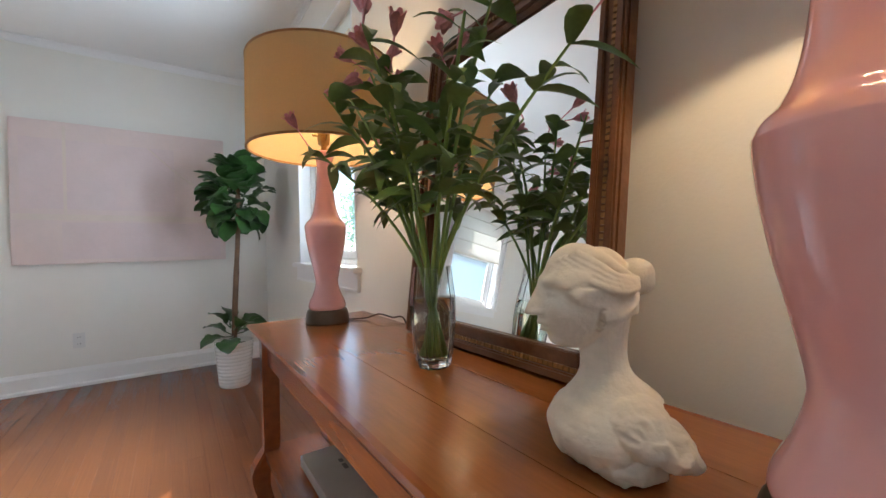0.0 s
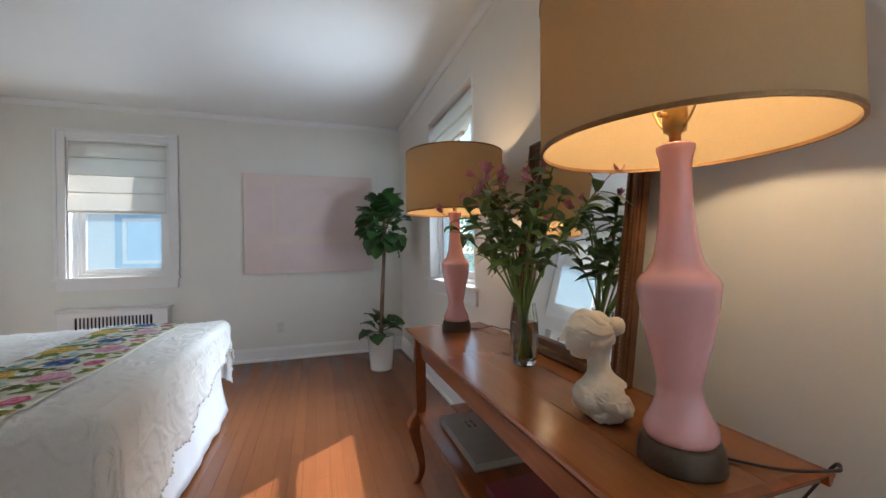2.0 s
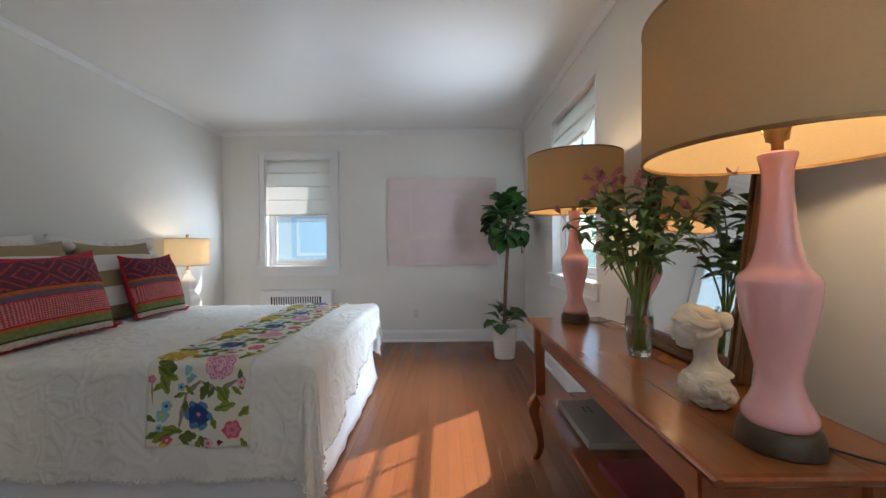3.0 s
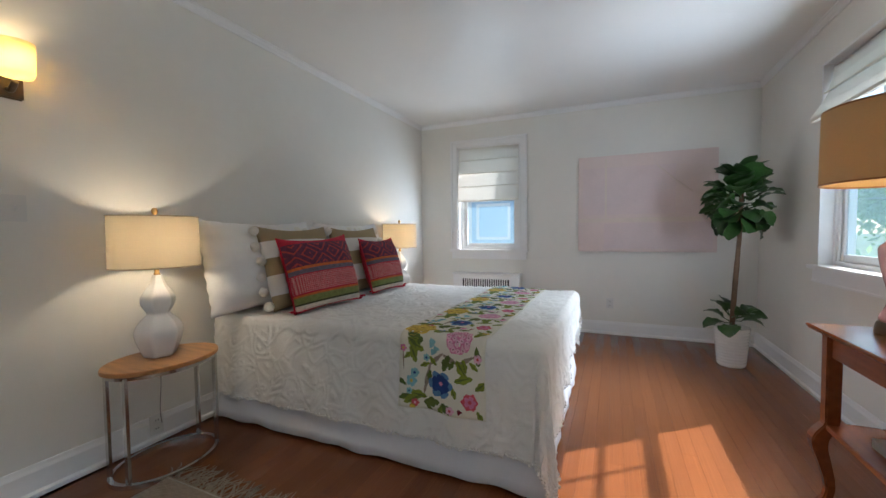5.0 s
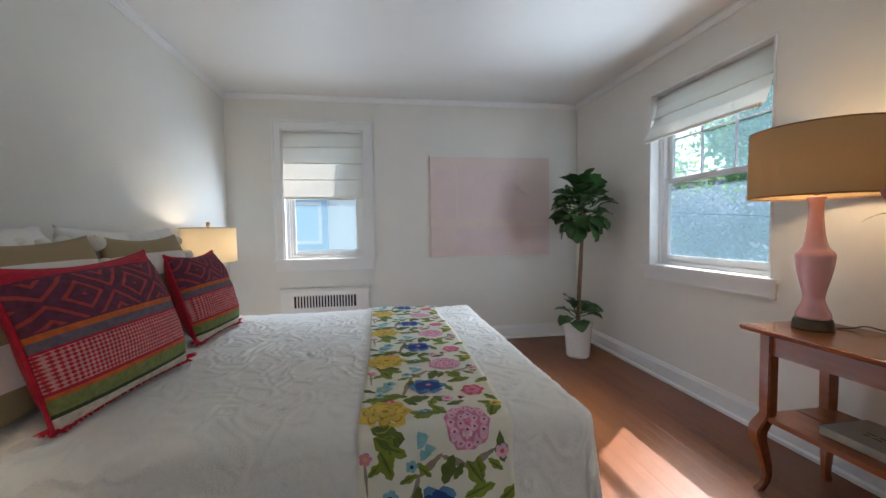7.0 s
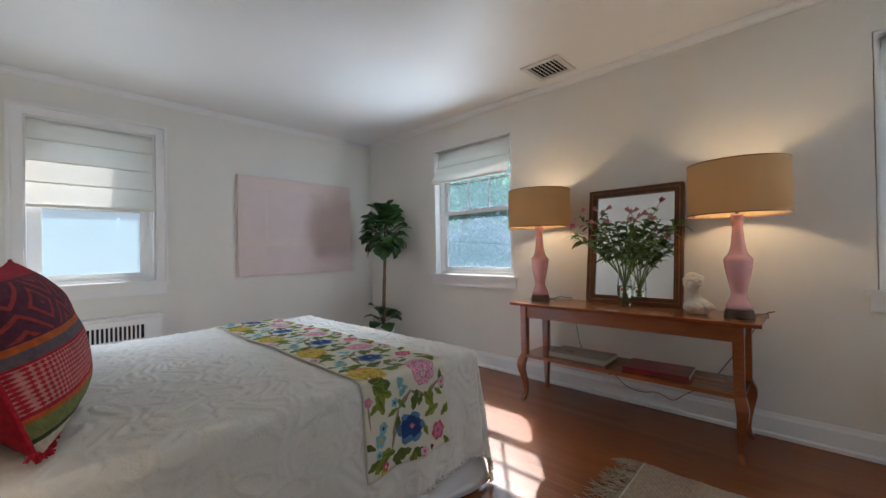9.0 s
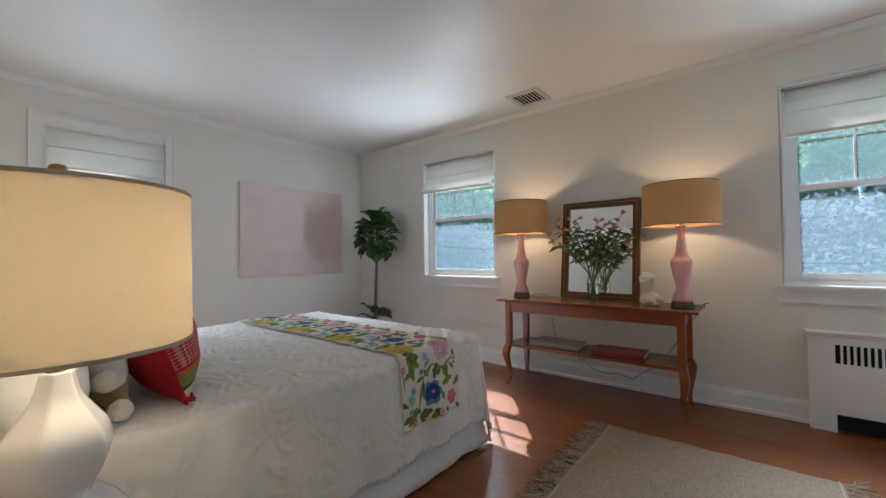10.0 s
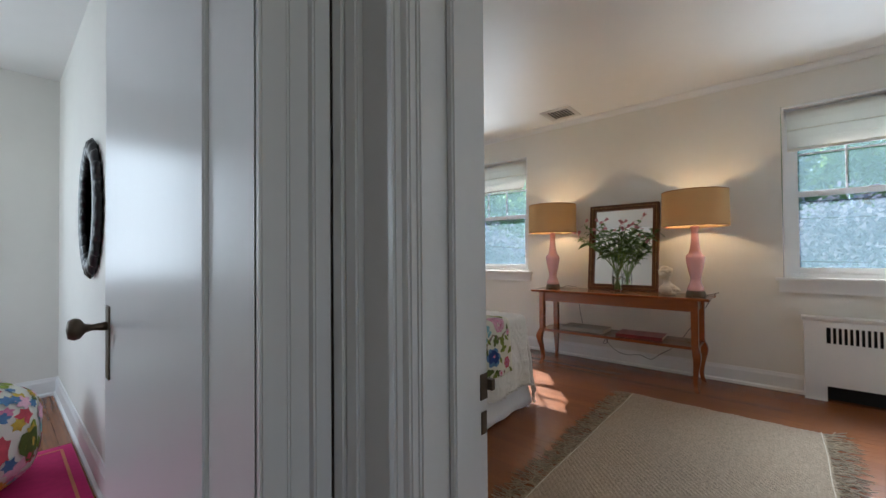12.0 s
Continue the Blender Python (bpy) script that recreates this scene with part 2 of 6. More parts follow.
M_shade_tan = cloth_shade("tan_linen_shade", (0.57, 0.43, 0.25), (0.60, 0.43, 0.19), 0.28)
M_shade_cream = cloth_shade("cream_linen_shade", (0.76, 0.71, 0.61), (0.80, 0.72, 0.58), 0.5)
M_shade_blind = cloth_shade("daylit_shade_cloth", (0.77, 0.75, 0.71), (0.72, 0.70, 0.64), 0.38)
M_treeleaf = cloth_shade("green_tree_leaf", (0.12, 0.24, 0.07), (0.36, 0.56, 0.16), 0.6)
M_treedark = cloth_shade("conifer_leaf", (0.08, 0.19, 0.10), (0.22, 0.42, 0.20), 0.55)
M_purple = cloth_shade("purple_tree_leaf", (0.20, 0.21, 0.30), (0.36, 0.34, 0.42), 0.4)
M_sconce = cloth_shade("frosted_sconce_glass", (0.80, 0.72, 0.56), (0.9, 0.78, 0.5), 0.7)


# ---- mesh helpers ----
def part(name, bm, material, parent=None, label="", smooth=False, bevel=0.0):
    if bevel:
        bmesh.ops.bevel(bm, geom=bm.edges[:], offset=bevel, segments=2, affect="EDGES", clamp_overlap=True)
    bmesh.ops.recalc_face_normals(bm, faces=bm.faces[:])
    me = bpy.data.meshes.new(name)
    bm.to_mesh(me)
    bm.free()
    if smooth:
        for p in me.polygons:
            p.use_smooth = True
    me.materials.append(material)
    ob = new(name, me)
    if parent is not None:
        ob.parent = parent
    if label:
        tagged(ob, label)
    return ob


def empty(name, at=(0, 0, 0), label="", category="", group="", kind="", rz=0):
    ob = new(name)
    ob.empty_display_size = 0.1
    ob.matrix_world = pose(*at, 0, 0, rz)
    return tagged(ob, label, category, group, kind)


def box(bm, lo, hi):
    vs = bmesh.ops.create_cube(bm, size=1)["verts"]
    for v in vs:
        v.co = Vector([lo[i] + (v.co[i] + 0.5) * (hi[i] - lo[i]) for i in range(3)])
    return vs


def boxes(*pairs):
    bm = bmesh.new()
    for lo, hi in pairs:
        box(bm, lo, hi)
    return bm


def lathe(profile, n=40, sx=1.0, sy=1.0, at=(0, 0, 0), bm=None):
    bm = bm or bmesh.new()
    rings = []
    for r, z in profile:
        rings.append([bm.verts.new((at[0] + sx * r * math.cos(2 * math.pi * k / n), at[1] + sy * r * math.sin(2 * math.pi * k / n), at[2] + z)) for k in range(n)])
    for a, b in zip(rings, rings[1:]):
        for k in range(n):
            bm.faces.new((a[k], a[(k + 1) % n], b[(k + 1) % n], b[k]))
    ring = profile[0] == profile[-1]
    if profile[0][0] > 0.001 and not ring:
        bm.faces.new(rings[0][::-1])
    if profile[-1][0] > 0.001 and not ring:
        bm.faces.new(rings[-1])
    return bm


def tube(bm, pts, radii, n=8):
    """A round bar along points."""
    rings = []
    for i, p in enumerate(pts):
        d = (Vector(pts[min(i + 1, len(pts) - 1)]) - Vector(pts[max(i - 1, 0)])).normalized()
        u = d.cross(Vector((0.3, 0.2, 0.93))).normalized()
        w = d.cross(u)
        r = radii[i] if isinstance(radii, (list, tuple)) else radii
        rings.append([bm.verts.new(Vector(p) + r * (math.cos(2 * math.pi * k / n) * u + math.sin(2 * math.pi * k / n) * w)) for k in range(n)])
    for a, b in zip(rings, rings[1:]):
        for k in range(n):
            bm.faces.new((a[k], a[(k + 1) % n], b[(k + 1) % n], b[k]))
    bm.faces.new(rings[0][::-1])
    bm.faces.new(rings[-1])
    return bm


def smooth_path(pts, n=6):
    out = []
    for i in range(len(pts) - 1):
        p0, p1, p2, p3 = [Vector(pts[min(max(i + k, 0), len(pts) - 1)]) for k in (-1, 0, 1, 2)]
        for k in range(n):
            t = k / n
            out.append(0.5 * ((2 * p1) + (p2 - p0) * t + (2 * p0 - 5 * p1 + 4 * p2 - p3) * t * t + (3 * p1 - p0 - 3 * p2 + p3) * t ** 3))
    return out + [Vector(pts[-1])]


def square_bar(bm, sections):
    """A four-sided bar through square sections (x, y, z, half width)."""
    rings = [[bm.verts.new((x + sx * h, y + sy * h, z)) for sx, sy in ((-1, -1), (1, -1), (1, 1), (-1, 1))] for x, y, z, h in sections]
    for a, b in zip(rings, rings[1:]):
        for k in range(4):
            bm.faces.new((a[k], a[(k + 1) % 4], b[(k + 1) % 4], b[k]))
    bm.faces.new(rings[0][::-1])
    bm.faces.new(rings[-1])
    return bm


def profile_run(bm, prof, a, b, out):
    """A moulding: the profile (distance off the wall, height) run from a to b; out is the way off the wall."""
    out = Vector(out)
    ends = []
    for p in (a, b):
        ends.append([bm.verts.new(Vector(p) + out * d + Vector((0, 0, z))) for d, z in prof])
    n = len(prof)
    for k in range(n):
        bm.faces.new((ends[0][k], ends[0][(k + 1) % n], ends[1][(k + 1) % n], ends[1][k]))
    bm.faces.new(ends[0][::-1])
    bm.faces.new(ends[1])
    return bm


# ---- the large structure ----
XW, XE, YN, YS, ZC = -2.86, 0.86, 4.35, -2.3, 2.61
S = "structure"
tagged(part("wall_north", boxes(
    ((-5.9, YN, 0), (-4.45, YN + 0.2, ZC)), ((-3.71, YN, 0), (-2.335, YN + 0.2, ZC)), ((-4.45, YN, 0), (-3.71, YN + 0.2, 0.88)), ((-4.45, YN, 2.22), (-3.71, YN + 0.2, ZC)), ((-1.515, YN, 0), (XE + 0.2, YN + 0.2, ZC)),
    ((-2.335, YN, 0), (-1.515, YN + 0.2, 0.94)), ((-2.335, YN, 2.27), (-1.515, YN + 0.2, ZC))), M_wall), "off-white painted plaster wall with two windows", "wall", kind=S)
tagged(part("wall_east", boxes(
    ((XE, YS, 0), (XE + 0.2, -1.27, ZC)), ((XE, -0.22, 0), (XE + 0.2, 2.09, ZC)), ((XE, 3.13, 0), (XE + 0.2, YN, ZC)),
    ((XE, -1.27, 0), (XE + 0.2, -0.22, 0.90)), ((XE, -1.27, 2.31), (XE + 0.2, -0.22, ZC)),
    ((XE, 2.09, 0), (XE + 0.2, 3.13, 0.90)), ((XE, 2.09, 2.31), (XE + 0.2, 3.13, ZC))), M_wall), "off-white painted plaster wall with two windows", "wall", kind=S)
tagged(part("wall_west", boxes(
    ((-3.0, 0.15, 0), (XW, YN, ZC)), ((-3.0, YS, 0), (XW, -0.70, ZC)), ((-3.0, -0.70, 2.07), (XW, 0.15, ZC))), M_wall), "off-white painted plaster wall with a doorway", "wall", kind=S)
# The opening towards the hall is made up, to hold its fill lamp.
tagged(part("wall_south", boxes(((-5.9, YS - 0.2, 0), (-3.82, YS, ZC)), ((-3.02, YS - 0.2, 0), (XE + 0.2, YS, ZC)), ((-3.82, YS - 0.2, 0), (-3.02, YS, 0.95)), ((-3.82, YS - 0.2, 2.2), (-3.02, YS, ZC))), M_wall), "off-white painted plaster wall", "wall", kind=S)
tagged(part("wall_hall_north", boxes(((-3.11, 0.31, 0), (-3.0, 0.46, ZC)), ((-5.9, 0.31, 0), (-3.97, 0.46, ZC)), ((-3.97, 0.31, 2.07), (-3.11, 0.46, ZC))), M_wall), "off-white hall wall with a doorway", "wall", kind=S)
tagged(part("wall_hall_west", boxes(((-4.75, YS, 0), (-4.6, 0.31, ZC))), M_wall), "off-white hall wall", "wall", kind=S)
# Out of view; the bare opening is added for the west fill lamp.
tagged(part("wall_side_room_west", boxes(((-5.9, 0.46, 0), (-5.7, 2.7, ZC)), ((-5.9, 4.0, 0), (-5.7, YN, ZC)), ((-5.9, 2.7, 0), (-5.7, 4.0, 0.9)), ((-5.9, 2.7, 2.25), (-5.7, 4.0, ZC))), M_wall), "unseen off-white side room wall with an added opening for fill light", "wall", kind=S)
tagged(part("ceiling", boxes(((-5.9, YS - 0.2, ZC), (XE + 0.2, YN + 0.2, ZC + 0.15))), M_ceil), "white painted plaster ceiling", "ceiling", kind=S)
floor = tagged(part("floor", boxes(((-5.9, YS - 0.2, -0.2), (XE + 0.2, YN + 0.2, -0.012))), M_sub), "reddish varnished wood plank floor", "floor", kind=S)

tagged(part("foundation", boxes(((-5.9, YS - 0.2, -3.1), (XE + 0.2, YN + 0.2, -0.2))), M_siding), "white clad lower storey below the floor", "wall", kind=S)

BASE = [(0, 0), (0.030, 0), (0.030, 0.02), (0.018, 0.03), (0.016, 0.115), (0.010, 0.13), (0.006, 0.145), (0, 0.145)]
CROWN = [(0, -0.055), (0.008, -0.055), (0.010, -0.042), (0.019, -0.028), (0.024, -0.014), (0.032, -0.009), (0.032, -0.002), (0, -0.002)]


def trim_run(name, prof, z, runs, label):
    bm = bmesh.new()
    for a, b, o in runs:
        profile_run(bm, prof, (*a, z), (*b, z), (*o, 0))
    return tagged(part(name, bm, M_trim), label, name, kind=S)


trim_run("baseboard", BASE, 0, [
    ((XW, YN), (-2.36, YN), (0, -1)), ((-1.49, YN), (XE, YN), (0, -1)), ((XE, -0.33), (XE, YN), (-1, 0)), ((XE, YS), (XE, -1.19), (-1, 0)),
    ((XW, 0.26), (XW, YN), (1, 0)), ((XW, YS), (XW, -0.81), (1, 0)), ((XW, YS), (XE, YS), (0, 1)),
    ((-3.0, 0.46), (-3.0, YN), (-1, 0)), ((-5.7, YN), (-3.0, YN), (0, -1)), ((-4.6, 0.31), (-4.08, 0.31), (0, -1)), ((-4.6, YS), (-4.6, 0.31), (1, 0))], "white painted moulded baseboard")
trim_run("trim", CROWN, ZC, [
    ((XW, YN), (XE, YN), (0, -1)), ((XE, YS), (XE, YN), (-1, 0)), ((XW, YS), (XW, YN), (1, 0)), ((XW, YS), (XE, YS), (0, 1))], "white painted crown moulding")


# doorway of the bedroom: jambs with stop, moulded casings on both faces
def doorway():
    d = empty("door_1", (XW, 0.13, 0), "open bedroom doorway with white painted moulded frame", "doorway", kind=S)
    o = Vector((XW, 0.13, 0))

    def put(name, pairs, m=M_trim, label="", bevel=0.003):
        return part(name, boxes(*[(Vector(a) - o, Vector(b) - o) for a, b in pairs]), m, d, label, bevel=bevel)
    put("jamb", [((-3.006, 0.13, 0), (-2.864, 0.152, 2.07))])
    put("jamb", [((-3.006, -0.702, 0), (-2.864, -0.68, 2.07))])
    put("head_jamb", [((-3.006, -0.68, 2.05), (-2.864, 0.13, 2.072))])
    put("door_stop", [((-2.955, 0.118, 0), (-2.915, 0.1305, 2.05))])
    put("door_stop", [((-2.955, -0.6805, 0), (-2.915, -0.668, 2.05))])
    for x0, x1, x2, y in ((-2.8605, -2.855, -2.851, 0.150), (-3.0, -3.018, -3.03, 0.136)):
        a, b = sorted((x0, x1))
        c, e = sorted((x0, x2))
        put("casing", [((a, y, 0), (b, 0.235, 2.16)), ((c, 0.225, 0), (e, 0.252, 2.17))] + ([((c, 0.150, 0), (e, 0.165, 2.15)), ((-3.0335, 0.2525, 0), (-3.0005, 0.2775, 2.17))] if y < 0.14 else []))
        put("casing", [((a, -0.785, 0), (b, -0.686, 2.16)), ((c, -0.802, 0), (e, -0.775, 2.17))])
        put("head_casing", [((a, -0.686, 2.056), (b, y, 2.16)), ((c, -0.775, 2.15), (e, 0.225, 2.17))])
    put("strike_plate", [((-2.884, 0.1280, 0.918), (-2.868, 0.1302, 0.955)), ((-2.868, 0.120, 0.930), (-2.860, 0.1302, 0.946))], M_bronze, "dark bronze strike plate", 0.0)
    put("bolt_plate", [((-2.882, 0.1280, 0.868), (-2.870, 0.1302, 0.900))], M_bronze, "dark bronze bolt keep", 0.0)


doorway()


def side_door():
    d = empty("door_2", (-3.15, 0.46, 0), "white gloss painted door standing open into the side room", "door", kind=S)
    o = Vector((-3.15, 0.46, 0))

    def put(name, pairs, m=M_trim, label="", bevel=0.003):
        return part(name, boxes(*[(Vector(a) - o, Vector(b) - o) for a, b in pairs]), m, d, label, bevel=bevel)
    put("jamb", [((-3.1328, 0.2960, 0), (-3.110, 0.462, 2.07))], M_trim)
    put("jamb", [((-3.972, 0.305, 0), (-3.948, 0.462, 2.07))])
    put("head_jamb", [((-3.948, 0.305, 2.05), (-3.132, 0.462, 2.072))])
    put("casing", [((-3.132, 0.292, 0), (-3.034, 0.3098, 2.16)), ((-3.062, 0.278, 0), (-3.034, 0.3096, 2.17)), ((-3.132, 0.284, 0), (-3.118, 0.3096, 2.15)), ((-3.094, 0.287, 0), (-3.084, 0.3096, 2.15))])
    put("casing", [((-4.07, 0.292, 0), (-3.965, 0.3098, 2.16)), ((-4.08, 0.280, 0), (-4.05, 0.3096, 2.17))])
    put("head_casing", [((-3.965, 0.292, 2.056), (-3.126, 0.3098, 2.16))])
    leaf = put("door_leaf", [((-3.140, 0.4635, 0.008), (-3.104, 1.235, 2.045))], M_door, "glossy white slab door")
    pl = put("lock_plate", [((-3.144, 1.160, 0.80), (-3.1398, 1.205, 1.0))], M_bronze, "aged brass lock plate", 0.002)
    turn = pose(0.028, 0.0035, 0) @ pose(0, 0, 0, 0, 0, 0.3) @ pose(-0.028, -0.0035, 0)
    leaf.matrix_basis = turn
    pl.matrix_basis = turn
    bm = lathe([(0.012, 0), (0.011, 0.012), (0.008, 0.03), (0.012, 0.045), (0.026, 0.055), (0.029, 0.066), (0.024, 0.078), (0.0, 0.082)], 24)
    kn = part("door_knob", bm, M_bronze, d, "aged brass knob", smooth=True)
    kn.matrix_basis = turn @ pose(-3.143 - o.x, 1.182 - o.y, 0.945, 0, -90, 0)


side_door()


# windows: double-hung sashes
def window(name, centre, w, z0, z1, rz, label, muntins, casing):
    """Local x along the wall, y outward, origin on the inner wall face at the opening's centre."""
    d = empty(name, (*centre, 0), label, "window", kind=S, rz=rz)
    h = w / 2
    fr = 0.045
    part("window_frame", boxes(((-h, 0.075, z0), (-h + fr, 0.17, z1)), ((h - fr, 0.075, z0), (h, 0.17, z1)), ((-h + fr, 0.075, z1 - fr), (h - fr, 0.17, z1)), ((-h + fr, 0.075, z0), (h - fr, 0.17, z0 + 0.035)),
                               ((-h + fr, 0.085, z0 + 0.035), (-h + fr + 0.022, 0.095, z1 - fr)), ((h - fr - 0.022, 0.085, z0 + 0.035), (h - fr, 0.095, z1 - fr))), M_trim, d, bevel=0.003)
    part("lining", boxes(((-h - 0.001, -0.003, z0), (-h + 0.014, 0.076, z1)), ((h - 0.014, -0.003, z0), (h + 0.001, 0.076, z1)), ((-h + 0.014, -0.003, z1 - 0.014), (h - 0.014, 0.076, z1 + 0.001))), M_trim, d)
    zm = (z0 + z1) / 2 - 0.035

    def sash(nm, y, a, b):
        st = 0.048
        x0, x1 = -h + fr + 0.004, h - fr - 0.004
        s = part(nm, boxes(((x0, y, a), (x0 + st, y + 0.032, b)), ((x1 - st, y, a), (x1, y + 0.032, b)), ((x0 + st, y, a), (x1 - st, y + 0.032, a + st)), ((x0 + st, y, b - 0.036), (x1 - st, y + 0.032, b))), M_trim, d, bevel=0.004)
        g = part("pane", boxes(((x0 + st - 0.004, y + 0.013, a + st - 0.004), (x1 - st + 0.004, y + 0.017, b - 0.032))), M_glass, s)
        g.visible_shadow = False
        return s, x0 + st, x1 - st
    sash("lower_sash", 0.098, z0 + 0.036, zm + 0.036)
    s, x0, x1 = sash("upper_sash", 0.132, zm, z1 - fr)
    for k in range(1, muntins):
        x = x0 + (x1 - x0) * k / muntins
        part("muntin", boxes(((x - 0.006, 0.138, zm + 0.045), (x + 0.006, 0.156, z1 - fr - 0.03))), M_trim, s)
    if muntins:
        zc = (zm + z1 - fr) / 2 + 0.01
        for k in range(muntins):
            a = x0 + (x1 - x0) * k / muntins + 0.006
            b = x0 + (x1 - x0) * (k + 1) / muntins - 0.006
            part("muntin", boxes(((a, 0.138, zc - 0.006), (b, 0.156, zc + 0.006))), M_trim, s)
    part("sash_lock", boxes(((-0.03, 0.102, zm + 0.036), (0.03, 0.125, zm + 0.050))), M_plastic, d, "small white sash lock", bevel=0.003)
    e = 0.055 if not casing else 0.10
    part("window_sill", boxes(((-h - e, -0.045, z0 - 0.022), (h + e, 0.0, z0 + 0.006)), ((-h, 0.0, z0 - 0.022), (h, 0.10, z0 + 0.006))), M_trim, d, bevel=0.004)
    part("apron", boxes(((-h - e + 0.02, -0.016, z0 - 0.115), (h + e - 0.02, 0.0, z0 - 0.022)), ((-h - e + 0.02, -0.022, z0 - 0.115), (h + e - 0.02, 0.0, z0 - 0.100))), M_trim, d, bevel=0.003)
    if casing:
        for sx in (-1, 1):
            a, b = sorted((sx * h, sx * (h + 0.09)))
            c, f = sorted((sx * (h + 0.066), sx * (h + 0.09)))
            i, j = sorted((sx * h, sx * (h + 0.014)))
            part("casing", boxes(((a, -0.016, z0), (b, 0, z1 + 0.088)), ((c, -0.030, z0), (f, 0, z1 + 0.090)), ((i, -0.022, z0), (j, 0, z1))), M_trim, d, bevel=0.003)
        part("head_casing", boxes(((-h, -0.016, z1), (h, 0, z1 + 0.088)), ((-h - 0.066, -0.030, z1 + 0.066), (h + 0.066, 0, z1 + 0.090))), M_trim, d, bevel=0.003)
    return d


window("window_1", (-1.925, YN), 0.82, 0.945, 2.27, 0, "white double-hung window with moulded casing", 0, True)
window("window_2", (XE, 2.61), 1.04, 0.915, 2.305, -90, "white double-hung window in a plain reveal", 3, False)
window("window_3", (XE, -0.745), 1.04, 0.915, 2.305, -90, "white double-hung window above a radiator cover", 3, False)

window("window_4", (-4.08, YN), 0.74, 0.885, 2.22, 0, "white double-hung window of the side room", 0, True)


def roman_shade(centre, rz, w, z1, z0, folds, tilt, label):
    d = empty("roman_shade", (*centre, z1), label, "roman shade", "roman shades", rz=rz)
    part("headrail", boxes(((-w / 2, 0.012, -0.035), (w / 2, 0.045, 0))), M_trim, d)
    n = 30
    bm = bmesh.new()
    H = z1 - z0
    prof = []
    for k in range(folds + 1):
        a, b = k / (folds + 1), (k + 1) / (folds + 1)
        prof += [(0.0, a + 0.0), (-0.006, a + (b - a) * 0.5), (-0.012, b - 0.012)]
        if k < folds:
            prof += [(-0.020, b - 0.004), (-0.022, b + 0.006), (-0.004, b + 0.004)]
    prof += [(-0.012, 1.0)]
    rows = []
    for y, f in prof:
        row = []
        for i in range(n + 1):
            u = i / n
            wv = 0.003 * math.sin(u * 9 + f * 5)
            row.append(bm.verts.new((-w / 2 + u * w + 0.004 * math.sin(f * 9) * (u - 0.5), 0.010 + y + wv - tilt * f * f * (0.6 + 0.4 * (1 - u)), -f * H)))
        rows.append(row)
    for a, b in zip(rows, rows[1:]):
        for i in range(n):
            bm.faces.new((a[i], a[i + 1], b[i + 1], b[i]))
    part("cloth", bm, M_shade_blind, d)
    for k in range(1, folds + 1):
        z = -H * k / (folds + 1)
        f = k / (folds + 1)
        part("fold_rod", boxes(((-w / 2, -0.020 - tilt * f * f * 0.8, z - 0.005), (w / 2, -0.012 - tilt * f * f * 0.8, z + 0.002))), M_blind, d)
    f = 1.0
    part("bottom_bar", boxes(((-w / 2, -0.012 - tilt * 0.85, -H - 0.022), (w / 2, 0.001 - tilt * 0.75, -H - 0.002))), M_blind, d)
    return d


roman_shade((-1.925, YN), 0, 0.79, 2.262, 1.59, 3, 0.02, "ivory roman shade half lowered over a window")
roman_shade((XE + 0.035, 2.61), -90, 0.975, 2.270, 1.93, 1, 0.11, "ivory roman shade pulled up, its bottom leaning outward")
roman_shade((XE + 0.035, -0.745), -90, 0.975, 2.270, 1.95, 1, 0.09, "ivory roman shade pulled up over the radiator window")


def radiator_cover(centre, rz, w, h, depth):
    d = empty("radiator_cover", (*centre, 0), "white painted metal radiator cover with slotted grille", "radiator cover", "radiator covers", rz=rz)
    H = w / 2
    g, gz0, gz1 = H - 0.125, h - 0.195, h - 0.075
    n = 21
    front = [((-H, -depth, 0), (-g, -depth + 0.012, gz1)), ((g, -depth, 0), (H, -depth + 0.012, gz1)), ((-H, -depth, gz1), (H, -depth + 0.012, h - 0.03)), ((-g, -depth, 0.115), (g, -depth + 0.012, gz0))]
    for k in range(n - 1):
        x = -g + 2 * g * (k + 1) / n
        front.append(((x - 0.006, -depth, gz0), (x + 0.006, -depth + 0.010, gz1)))
    part("front_panel", boxes(*front), M_trim, d)
    part("side_panel", boxes(((-H, -depth + 0.012, 0), (-H + 0.012, 0, h - 0.03))), M_trim, d)
    part("side_panel", boxes(((H - 0.012, -depth + 0.012, 0), (H, 0, h - 0.03))), M_trim, d)
    bm = bmesh.new()
    profile_run(bm, [(0, h - 0.03), (depth + 0.002, h - 0.03), (depth + 0.016, h - 0.012), (depth + 0.018, h), (0, h)], (-H - 0.012, 0, 0), (H + 0.012, 0, 0), (0, -1, 0))
    part("top", bm, M_trim, d)
    # Shade behind grille and toe slot, put in as a near-black block.
    part("interior_shade_block", boxes(((-H + 0.02, -depth + 0.035, 0.01), (H - 0.02, -0.01, h - 0.06))), M_dark, d, "near-black block painting the shade inside the radiator cover")


radiator_cover((-1.93, YN), 0, 0.86, 0.66, 0.12)
radiator_cover((XE, -0.765), -90, 0.87, 0.63, 0.10)

